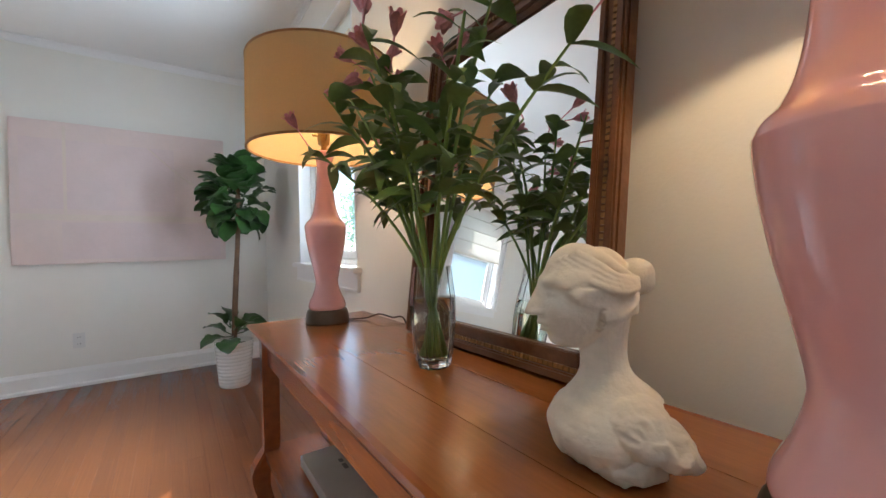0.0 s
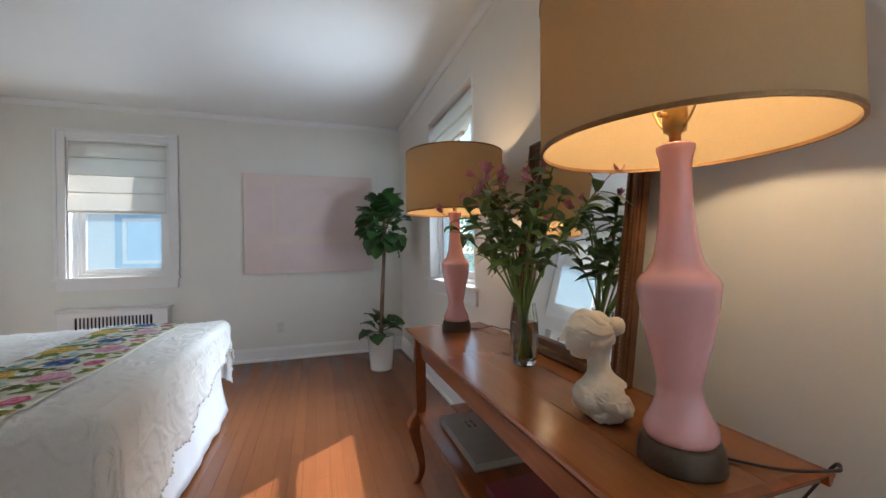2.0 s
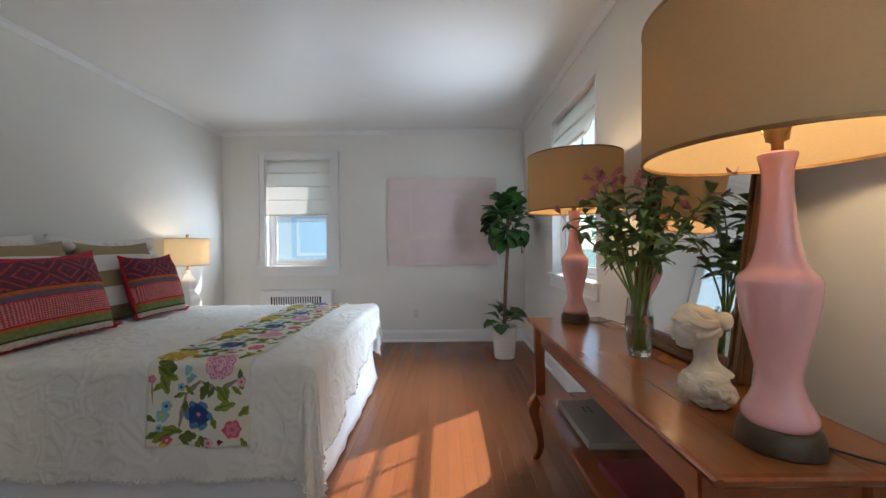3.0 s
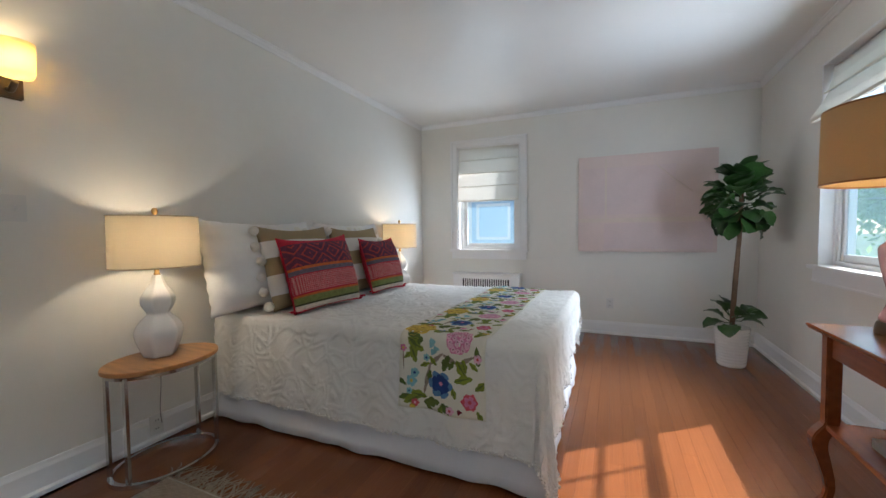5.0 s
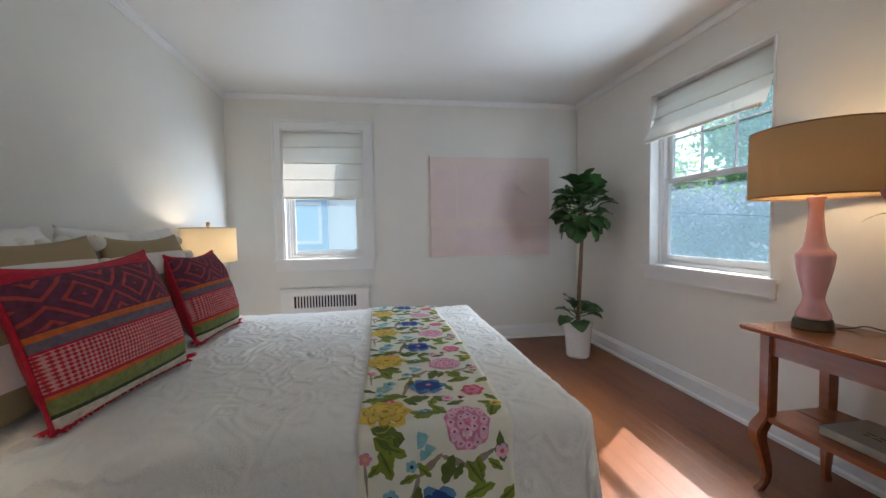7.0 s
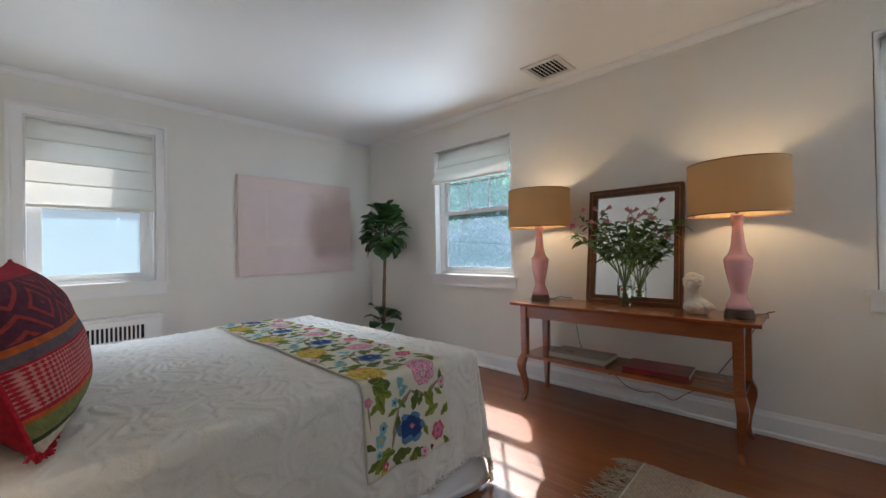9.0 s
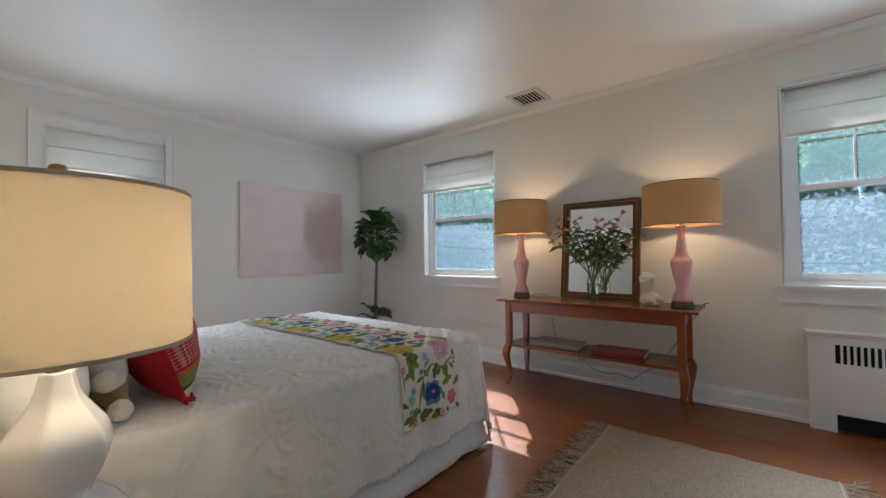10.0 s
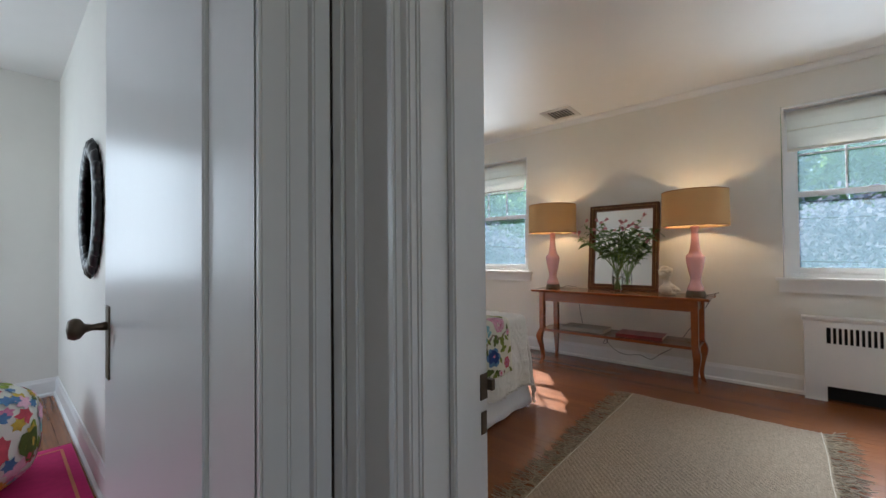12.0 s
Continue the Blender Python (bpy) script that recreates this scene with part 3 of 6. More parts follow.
# outlets, switch, ceiling vent, painting
def outlet(at, rz, label, tall=0.115):
    d = empty("wall_outlet", at, label, "outlet", rz=rz)
    part("cover_plate", boxes(((-0.036, -0.006, -tall / 2), (0.036, 0, tall / 2))), M_plastic, d, bevel=0.002)
    for z in (-0.024, 0.024):
        s = part("socket", boxes(((-0.016, -0.008, z - 0.014), (0.016, -0.005, z + 0.014))), M_plastic, d, bevel=0.001)
        # The slots' inner shade is drawn as raised near-black strips.
        part("slot", boxes(((-0.008, -0.0088, z - 0.005), (-0.005, -0.0078, z + 0.006)), ((0.005, -0.0088, z - 0.005), (0.008, -0.0078, z + 0.006))), M_dark, s)


outlet((-0.49, YN, 0.35), 0, "white duplex outlet on the painted wall")
outlet((XW + 0.017, 0.90, 0.10), 90, "white duplex outlet set in the baseboard")
sw = empty("light_switch", (XW, 0.36, 1.30), "white double light switch plate on the wall", "light switch", rz=90)
part("cover_plate", boxes(((-0.058, -0.006, -0.058), (0.058, 0, 0.058))), M_plastic, sw, bevel=0.002)
for x in (-0.023, 0.023):
    part("toggle", boxes(((x - 0.005, -0.018, -0.004), (x + 0.005, -0.005, 0.012))), M_plastic, sw)

vent = empty("ceiling_vent", (0.56, 1.53, ZC), "white metal air vent in the ceiling", "air vent")
VO, VI = 0.16, 0.115
part("frame", boxes(((-VO, -VO, -0.012), (VO, -VI, 0)), ((-VO, VI, -0.012), (VO, VO, 0)), ((-VO, -VI, -0.012), (-VI, VI, 0)), ((VI, -VI, -0.012), (VO, VI, 0))), M_steelvent, vent, bevel=0.003)
# Dark of the duct between slats, painted as a near-black sheet.
part("duct_shade_sheet", boxes(((-VI, -VI, -0.002), (VI, VI, -0.0005))), M_dark, vent)
for k in range(7):
    sl = part("slat", boxes(((-VI + 0.002, -0.009, -0.0012), (VI - 0.002, 0.009, 0.0012))), M_steelvent, vent)
    sl.matrix_basis = pose(0, -0.098 + 0.0327 * k, -0.011, 24, 0, 0)

art = empty("painting", (-0.16, YN - 0.005, 1.475), "large pale pink abstract canvas on the wall", "painting")
part("canvas", boxes(((-0.67, -0.036, -0.533), (0.67, 0, 0.533))), M_canvas, art, bevel=0.003)
part("brush_area", boxes(((-0.40, -0.0372, -0.50), (0.63, -0.0362, -0.22)), ((-0.62, -0.0372, -0.12), (0.30, -0.0362, 0.40))), M_canvas3, art)
bm = boxes(((-0.665, -0.0390, -0.205), (0.62, -0.0380, -0.16)), ((-0.39, -0.0390, -0.155), (-0.37, -0.0380, 0.5)))
tube(bm, [(0.12, -0.0385, 0.40), (0.28, -0.0385, 0.24), (0.45, -0.0385, 0.10)], 0.006, 5)
part("brush_line", bm, M_canvas2, art)

sc = empty("wall_sconce", (XW, 0.375, 1.90), "lit wall sconce with frosted shade and bronze arm", "wall lamp", rz=90)
part("back_plate", boxes(((-0.05, -0.02, -0.13), (0.05, 0, -0.02))), M_bronze, sc, bevel=0.006)
part("arm", tube(bmesh.new(), smooth_path([(0, -0.01, -0.09), (0, -0.05, -0.10), (0, -0.085, -0.07)], 5), 0.012, 10), M_bronze, sc, smooth=True)
part("shade", lathe([(0.055, -0.05), (0.062, -0.03), (0.066, 0.09), (0.064, 0.09), (0.058, -0.03), (0.0, -0.045)], 30, at=(0, -0.09, 0)), M_sconce, sc, smooth=True)
bulb("sconce_light", (XW + 0.09, 0.375, 1.93), 1.6, (1.0, 0.72, 0.38), 0.03)


# ---- console table and what stands on it ----
def console():
    x0, x1, y0, y1, zt = 0.322, 0.757, 0.225, 1.775, 0.76
    cx, cy = (x0 + x1) / 2, (y0 + y1) / 2
    d = empty("console_table", (cx, cy, 0), "cherry wood console table with cabriole legs and lower shelf", "console table")
    hx, hy = (x1 - x0) / 2, (y1 - y0) / 2
    w = 2 * hx / 3
    for k in range(3):
        a = -hx + k * w
        b = a + w
        part("top_board", boxes(((a + (0.018 if k == 0 else 0.0007), -hy + 0.018, zt - 0.022), (b - (0.018 if k == 2 else 0.0007), hy - 0.018, zt))), M_cherry_top, d)
    prof = [(0, -0.024), (0.004, -0.024), (0.010, -0.018), (0.012, -0.012), (0.016, -0.010), (0.018, -0.005), (0.018, -0.003), (0.012, 0.0), (0, 0.0)]
    bm = bmesh.new()
    for a, b, o in (((-hx + 0.018, -hy), (-hx + 0.018, hy), (-1, 0)), ((hx - 0.018, -hy), (hx - 0.018, hy), (1, 0)), ((-hx + 0.018, -hy + 0.018), (hx - 0.018, -hy + 0.018), (0, -1)), ((-hx + 0.018, hy - 0.018), (hx - 0.018, hy - 0.018), (0, 1))):
        profile_run(bm, prof, (*a, zt), (*b, zt), (*o, 0))
    part("edge_moulding", bm, M_cherry, d)
    ax, ay = hx - 0.052, hy - 0.105
    for sx in (-1, 1):
        part("apron", boxes(((sx * ax - 0.010, -ay + 0.025, 0.645), (sx * ax + 0.010, ay - 0.025, 0.737))), M_cherry, d)
    for sy in (-1, 1):
        part("side_apron", boxes(((-ax + 0.025, sy * ay - 0.010, 0.645), (ax - 0.025, sy * ay + 0.010, 0.737))), M_cherry, d)
    part("shelf", boxes(((-ax - 0.022, -ay - 0.02, 0.338), (-0.001, ay + 0.02, 0.362)), ((0.001, -ay - 0.02, 0.338), (ax + 0.022, ay + 0.02, 0.362))), M_cherry, d, bevel=0.003)
    for sx in (-1, 1):
        for sy in (-1, 1):
            bm = bmesh.new()
            X, Y = sx * ax, sy * ay

            def s(off, z, h):
                return (X + sx * off * 1.5, Y + sy * off * 0.8, z, h)
            square_bar(bm, [s(0, 0.737, 0.026), s(0, 0.40, 0.025), s(0.0, 0.365, 0.024), s(0.006, 0.345, 0.027), s(0.016, 0.315, 0.029), s(0.022, 0.285, 0.028), s(0.020, 0.245, 0.025), s(0.010, 0.19, 0.021),
                            s(0.001, 0.13, 0.018), s(-0.002, 0.085, 0.016), s(0.002, 0.045, 0.015), s(0.012, 0.018, 0.017), s(0.018, 0.0, 0.017)])
            part("leg", bm, M_cherry, d, bevel=0.005)


console()
ZT = 0.7605


def curved(profile, n=4):
    """The profile with rounded runs between its points; radius kept above zero."""
    return [(max(p.x, 0.0005), p.y) for p in smooth_path([(r, z, 0) for r, z in profile], n)]


def pink_lamp(at, watts):
    d = empty("table_lamp", at, "pink glazed ceramic lamp with tan drum shade, lit", "table lamp", "pink table lamps")
    part("base", lathe([(0.0743, 0), (0.0743, 0.004), (0.0708, 0.030), (0.0673, 0.042), (0.0637, 0.046)], 40), M_bronze, d, "dark bronze foot", smooth=True, bevel=0)
    part("body", lathe(curved([(0.0584, 0.046), (0.0628, 0.056), (0.0600, 0.072), (0.0480, 0.098), (0.0392, 0.128), (0.0390, 0.150), (0.0490, 0.200), (0.0592, 0.245), (0.0665, 0.290), (0.0696, 0.322)])
               + curved([(0.0699, 0.332), (0.0640, 0.345), (0.0520, 0.358), (0.0420, 0.380), (0.0350, 0.415), (0.0290, 0.470), (0.0258, 0.530), (0.0274, 0.560), (0.0322, 0.580), (0.0327, 0.588)])
               + [(0.0266, 0.592)], 64), M_pink, d, smooth=True)
    st = part("stem", lathe([(0.010, 0.588), (0.010, 0.612), (0.019, 0.616), (0.022, 0.640), (0.020, 0.668), (0.014, 0.674)], 24), M_brass, d, "brass lamp socket", smooth=True)
    part("switch_knob", tube(bmesh.new(), [(-0.02, 0, 0.645), (-0.038, 0, 0.645)], 0.005, 8), M_brass, st)
    bm = bmesh.new()
    for sg in (-1, 1):
        tube(bm, smooth_path([(0, sg * 0.012, 0.612), (0, sg * 0.045, 0.66), (0, sg * 0.055, 0.75), (0, sg * 0.03, 0.84), (0, 0, 0.87)], 5), 0.0025, 6)
    part("harp", bm, M_brass, d)
    z0, z1, r0, r1 = 0.588, 0.885, 0.245, 0.242
    n = 160
    part("shade", lathe([(r0, z0), (r1, z1), (r1 - 0.003, z1), (r0 - 0.003, z0), (r0, z0)], n), M_shade_tan, d, "tan linen drum shade", smooth=False)
    bm = lathe([(r0 + 0.0015, z0 - 0.001), (r0 + 0.0015, z0 + 0.006), (r0 - 0.0045, z0 + 0.006), (r0 - 0.0045, z0 - 0.001), (r0 + 0.0015, z0 - 0.001)], n)
    part("shade_rim", bm, M_gilt, d, "brown rim tape")
    bm = lathe([(r1 + 0.0015, z1 - 0.006), (r1 + 0.0015, z1 + 0.001), (r1 - 0.0045, z1 + 0.001), (r1 - 0.0045, z1 - 0.006), (r1 + 0.0015, z1 - 0.006)], n)
    part("shade_rim", bm, M_gilt, d, "brown rim tape")
    bm = bmesh.new()
    for k in range(3):
        a = k * 2.094
        tube(bm, [(0, 0, 0.87), (r1 * math.cos(a), r1 * math.sin(a), 0.875)], 0.002, 5)
    part("spider", bm, M_brass, d)
    part("finial", lathe([(0.004, 0.87), (0.009, 0.88), (0.006, 0.89), (0.011, 0.902), (0.0, 0.912)], 16), M_brass, d, smooth=True)
    bm = bmesh.new()
    bmesh.ops.create_uvsphere(bm, u_segments=16, v_segments=10, radius=0.028)
    for v in bm.verts:
        v.co.z = v.co.z * 1.3 + 0.715
    b = part("light_bulb", bm, M_bulb, d, "glowing warm bulb", smooth=True)
    b.visible_shadow = False
    bulb("lamp_light", (at[0], at[1], at[2] + 0.715), watts)
    return d


M_bulb = bpy.data.materials.new("glowing_bulb")
M_bulb.use_nodes = True
M_bulb.node_tree.nodes["Principled BSDF"].inputs["Emission Color"].default_value = (1, 0.75, 0.4, 1)
M_bulb.node_tree.nodes["Principled BSDF"].inputs["Emission Strength"].default_value = 2.5
pink_lamp((0.535, 0.342, ZT), 3.0)
pink_lamp((0.560, 1.636, ZT), 3.0)


def cable(pts, label, r=0.0028):
    return tagged(part("lamp_cable", tube(bmesh.new(), smooth_path(pts, 6), r, 6), M_cable, smooth=True), label, "cable")


cable([(0.63, 1.61, 0.764), (0.68, 1.58, 0.766), (0.71, 1.54, 0.782), (0.74, 1.50, 0.772), (0.775, 1.47, 0.76), (0.79, 1.45, 0.60), (0.80, 1.42, 0.40), (0.81, 1.36, 0.29), (0.81, 1.28, 0.27), (0.81, 1.20, 0.31), (0.82, 1.16, 0.30)], "brown cable hanging behind the table")
cable([(0.61, 0.32, 0.764), (0.66, 0.25, 0.768), (0.70, 0.20, 0.785), (0.74, 0.21, 0.775), (0.775, 0.24, 0.755), (0.80, 0.33, 0.60), (0.81, 0.44, 0.42), (0.81, 0.55, 0.26), (0.81, 0.68, 0.16), (0.81, 0.76, 0.10), (0.81, 0.86, 0.13), (0.81, 0.96, 0.11), (0.81, 1.07, 0.13), (0.81, 1.16, 0.21), (0.81, 1.19, 0.28), (0.815, 1.23, 0.33)], "brown cable sagging behind the table")
cable([(0.815, 1.23, 0.33), (0.80, 1.15, 0.32), (0.80, 1.17, 0.26), (0.80, 1.20, 0.20), (0.80, 1.17, 0.20), (0.805, 1.16, 0.26), (0.81, 1.19, 0.30)], "loop of brown cable knotted behind the table")


def mirror():
    w, h, f = 0.655, 0.865, 0.055
    lean = math.degrees(math.asin(0.115 / h))
    d = empty("mirror", (0.715, 0.990, ZT), "brown gilt-beaded framed mirror leaning on the wall", "mirror")
    d.matrix_world = pose(0.715, 0.990, ZT + 0.002, 0, lean, 0)
    # local: x is depth (front at negative x), y along the table, z up
    def bar(nm, lo, hi, m=M_frame, lab="", bev=0.0):
        return part(nm, boxes((lo, hi)), m, d, lab, bevel=bev)
    H = w / 2
    for sy in (-1, 1):
        a, b = sorted((sy * H, sy * (H - f)))
        bar("frame_side", (-0.012, a, 0), (0.02, b, h), bev=0.004)
        a, b = sorted((sy * H, sy * (H - 0.018)))
        bar("outer_ridge", (-0.026, a, 0), (-0.012, b, h), bev=0.004)
        a, b = sorted((sy * (H - 0.042), sy * (H - f)))
        bar("inner_ridge", (-0.019, a, 0.042), (-0.012, b, h - 0.042), bev=0.002)
    for z0, z1, zo, zi in ((0, f, 0, 0.042), (h - f, h, h - 0.018, h - f)):
        bar("frame_rail", (-0.012, -H + f, z0), (0.02, H - f, z1), bev=0.004)
        bar("outer_ridge", (-0.026, -H + 0.018, zo), (-0.012, H - 0.018, zo + 0.018), bev=0.004)
        bar("inner_ridge", (-0.019, -H + f, zi), (-0.012, H - f, zi + 0.013), bev=0.002)
    bm = bmesh.new()
    def bead(y, z):
        box(bm, (-0.0185, y - 0.0042, z - 0.0042), (-0.010, y + 0.0042, z + 0.0042))
    n = 66
    for k in range(n):
        z = 0.025 + (h - 0.05) * k / (n - 1)
        bead(-H + 0.024, z)
        bead(H - 0.024, z)
    for k in range(50):
        y = -H + 0.03 + (w - 0.06) * k / 49
        bead(y, 0.024)
        bead(y, h - 0.024)
    part("beading", bm, M_gilt, d, "worn gilt beading")
    bar("mirror_glass", (0.002, -H + f - 0.004, f - 0.004), (0.008, H - f + 0.004, h - f + 0.004), M_mirror, "clear mirror glass")


mirror()


def bust():
    """A plaster head, facing +x, on a broken chest."""
    bm = bmesh.new()

    def g(d, w):
        return math.exp(-(d / w) ** 2)

    def ball(at, r, n=0.0):
        vs = bmesh.ops.create_uvsphere(bm, u_segments=28, v_segments=18, radius=1)["verts"]
        for v in vs:
            v.co = Vector((at[0] + v.co.x * r[0], at[1] + v.co.y * r[1], at[2] + v.co.z * r[2]))
            if n:
                v.co += Vector(noise.noise_vector(v.co * 60)) * n
    # head: an egg with features raised and sunk on it
    vs = bmesh.ops.create_uvsphere(bm, u_segments=160, v_segments=120, radius=1)["verts"]
    for v in vs:
        c = v.co.copy()
        taper = 1.0 - 0.26 * max(0, -c.z) ** 1.5
        p = Vector((0.012 + c.x * 0.052 * (1 if c.x < 0 else 1.02) + 0.010 * max(0, -c.z) * max(0, c.x) ** 0.5, c.y * 0.043 * taper, 0.191 + c.z * 0.057))
        out = Vector((c.x, c.y * 0.9, c.z * 0.6)).normalized()
        y, z = p.y, p.z
        front = max(0, c.x) ** 0.6
        ay = abs(y)
        # hairline runs from the brow's top down in front of the ear
        edge = 0.224 - 0.020 * (ay / 0.03) ** 2 if c.x > 0 else -1
        hair = 1 / (1 + math.exp(-(z - edge) / 0.0018)) if c.x > 0 else (1 if z > 0.158 - 0.02 * c.x else 0.0)
        f = 0.0
        face = front * (1 - hair)
        f += face * 0.0045 * g(z - 0.2125, 0.006) * g(ay - 0.016, 0.016)
        f -= face * 0.0075 * g(z - 0.2000, 0.0075) * g(ay - 0.0165, 0.0095)
        f += face * 0.0042 * g(z - 0.1995, 0.0038) * g(ay - 0.0165, 0.0075)
        nz = min(1, max(0, (0.210 - z) / 0.034))
        f += face * (0.004 + 0.0155 * nz ** 1.2) * g(y, 0.0042 + 0.0036 * nz) * (1 / (1 + math.exp(-(z - 0.1755) / 0.0010)))
        f += face * 0.0045 * g(z - 0.1785, 0.0032) * g(ay - 0.0065, 0.0035)
        f += face * 0.0058 * g(z - 0.1655, 0.0030) * g(y, 0.0105)
        f -= face * 0.0030 * g(z - 0.1618, 0.0014) * g(y, 0.0110)
        f += face * 0.0054 * g(z - 0.1580, 0.0032) * g(y, 0.0085)
        f -= face * 0.0025 * g(z - 0.1520, 0.0035) * g(y, 0.010)
        f += face * 0.0070 * g(z - 0.1430, 0.0080) * g(y, 0.012)
        f += face * 0.0030 * g(z - 0.182, 0.014) * g(ay - 0.026, 0.010)
        # waves of hair swept back to the knot
        s = math.atan2(z - 0.205, -(p.x + 0.05)) * 9.0
        wave = math.sin(s * 1.6 + 1.1 * math.sin(p.x * 80) + ay * 40)
        f += hair * (0.0052 + 0.0030 * wave)
        f += 0.004 * g(p.x - 0.000, 0.007) * g(z - 0.184, 0.011) * (1 if ay > 0.025 else 0)
        v.co = p + out * f
    ball((-0.049, 0, 0.213), (0.021, 0.024, 0.023), 0.003)
    for sgn in (-1, 1):
        for k in range(4):
            u = k / 3
            tube(bm, smooth_path([(0.046 - 0.014 * u, sgn * (0.010 + 0.012 * u), 0.235 + 0.008 * u), (0.024 - 0.010 * u, sgn * (0.042 - 0.004 * u), 0.214 + 0.016 * u), (-0.004, sgn * (0.049 - 0.004 * u), 0.203 + 0.014 * u), (-0.034, sgn * 0.028, 0.205 + 0.008 * u)], 6), 0.0052, 8)
    tube(bm, smooth_path([(-0.006, 0, 0.175), (-0.008, 0, 0.140), (-0.010, 0, 0.112), (-0.012, 0, 0.090), (-0.014, 0, 0.072)], 4),
         [0.033, 0.0325, 0.0305, 0.0285, 0.0270, 0.0262, 0.0258, 0.0260, 0.0270, 0.029, 0.032, 0.036, 0.041, 0.046, 0.051, 0.055, 0.058], 28)
    # chest, sloping back and shoulder stumps
    ball((0.000, 0.000, 0.045), (0.054, 0.064, 0.043), 0.002)
    ball((-0.020, 0.006, 0.018), (0.050, 0.060, 0.022), 0.006)
    ball((-0.022, 0.022, 0.060), (0.040, 0.060, 0.034), 0.002)
    ball((-0.034, 0.048, 0.050), (0.036, 0.042, 0.026), 0.003)
    ball((-0.044, 0.068, 0.044), (0.026, 0.026, 0.019), 0.004)
    ball((-0.026, -0.040, 0.050), (0.032, 0.040, 0.026), 0.003)
    for v in bm.verts:
        if v.co.z < 0.05 or v.co.y > 0.07:
            low = min(1, max(0, (0.05 - v.co.z) / 0.03) + (1 if v.co.y > 0.07 else 0))
            v.co += Vector(noise.noise_vector(v.co * 70)) * 0.006 * low
        v.co.z = max(v.co.z, 0.0)
    ob = part("bust", bm, M_plaster, smooth=True)
    rm = ob.modifiers.new("blend", "REMESH")
    rm.mode, rm.voxel_size, rm.use_smooth_shade = "VOXEL", 0.0013, True
    sm = ob.modifiers.new("soften", "SMOOTH")
    sm.factor, sm.iterations = 0.5, 2
    ob.matrix_world = pose(0.522, 0.560, ZT, 0, 0, 150)
    tagged(ob, "cream plaster classical head bust with broken edge", "bust")


bust()


def vase_of_lilies():
    x, y = 0.575, 0.985
    v = empty("vase", (x, y, ZT), "clear glass barrel vase half full of water", "vase")
    part("glass_body", lathe([(0.0, 0.004), (0.028, 0.004), (0.034, 0.0), (0.038, 0.008), (0.044, 0.05), (0.049, 0.10), (0.048, 0.15), (0.043, 0.19), (0.040, 0.212), (0.037, 0.212), (0.040, 0.19), (0.045, 0.15), (0.046, 0.10), (0.041, 0.05), (0.033, 0.018), (0.0, 0.016)], 10), M_vase, v, smooth=False)
    part("water", lathe([(0.0, 0.0175), (0.032, 0.0195), (0.0400, 0.05), (0.0450, 0.10), (0.0440, 0.145), (0.0, 0.1452)], 24), M_water, v, "clear water", smooth=True)
    f = empty("flower_bouquet", (x, y, ZT + 0.02), "pink alstroemeria bouquet with long green stems", "flowers")
    rng = random.Random(4)

    def leaf(bm, p, dr, L, w):
        dr = dr.normalized()
        side = dr.cross(Vector((0, 0, 1)))
        side = side.normalized() if side.length > 0.05 else Vector((1, 0, 0))
        tw = rng.uniform(-0.9, 0.9)
        up = side.cross(dr)
        side = side * math.cos(tw) + up * math.sin(tw)
        rows = []
        for k in range(6):
            u = k / 5
            c = p + dr * L * u + Vector((0, 0, -0.6 * L * u * u))
            ww = w * math.sin(math.pi * min(0.96, 0.06 + 0.94 * u)) ** 0.8 * (1 if k < 5 else 0.1)
            rows.append([bm.verts.new(c - side * ww), bm.verts.new(c + up * ww * -0.25), bm.verts.new(c + side * ww)])
        for a, b in zip(rows, rows[1:]):
            for i in range(2):
                bm.faces.new((a[i], a[i + 1], b[i + 1], b[i]))

    def petals(bm, p, dr):
        dr = dr.normalized()
        side = dr.orthogonal().normalized()
        for k in range(6):
            a = side.copy()
            a.rotate(Matrix.Rotation(k * math.pi / 3 + rng.uniform(-.2, .2), 3, dr))
            b = dr.cross(a)
            rows = []
            for u, o, w in ((0, 0.002, 0.003), (0.35, 0.009, 0.0080), (0.7, 0.013, 0.0100), (1.0, 0.019 + rng.uniform(0, .010), 0.003)):
                c = p + dr * 0.038 * u + a * o * 0.62
                rows.append([bm.verts.new(c - b * w), bm.verts.new(c + a * 0.002), bm.verts.new(c + b * w)])
            for r0, r1 in zip(rows, rows[1:]):
                for i in range(2):
                    bm.faces.new((r0[i], r0[i + 1], r1[i + 1], r1[i]))
    tops = []
    for k in range(15):
        a = k * 2.399 + rng.uniform(-0.2, 0.2)
        reach = 0.05 + 0.25 * math.sqrt((k + 0.5) / 15)
        hgt = rng.uniform(0.66, 0.79) - reach * 0.68
        ca, sa = math.cos(a), math.sin(a)
        if ca > 0:
            ca *= 0.45
        else:
            ca *= 0.8
        top = Vector((ca * reach, sa * reach * 1.45, hgt))
        mid = Vector((ca * 0.030, sa * 0.030, 0.19))
        base = Vector((-ca * 0.026, -sa * 0.026, 0.006))
        pts = smooth_path([base, mid, (mid + top) / 2 + Vector((-ca * 0.02, -sa * 0.02, 0.02)), top], 6)
        st = part("stem", tube(bmesh.new(), pts, [0.0038] * (len(pts) - 4) + [0.003, 0.0028, 0.0025, 0.002], 6), M_flstem, f, smooth=True)
        bm = bmesh.new()
        n = 18
        for i in range(n):
            u = 0.58 + 0.42 * i / n
            p = pts[min(len(pts) - 1, int(u * (len(pts) - 1)))]
            b = rng.uniform(0, 6.28)
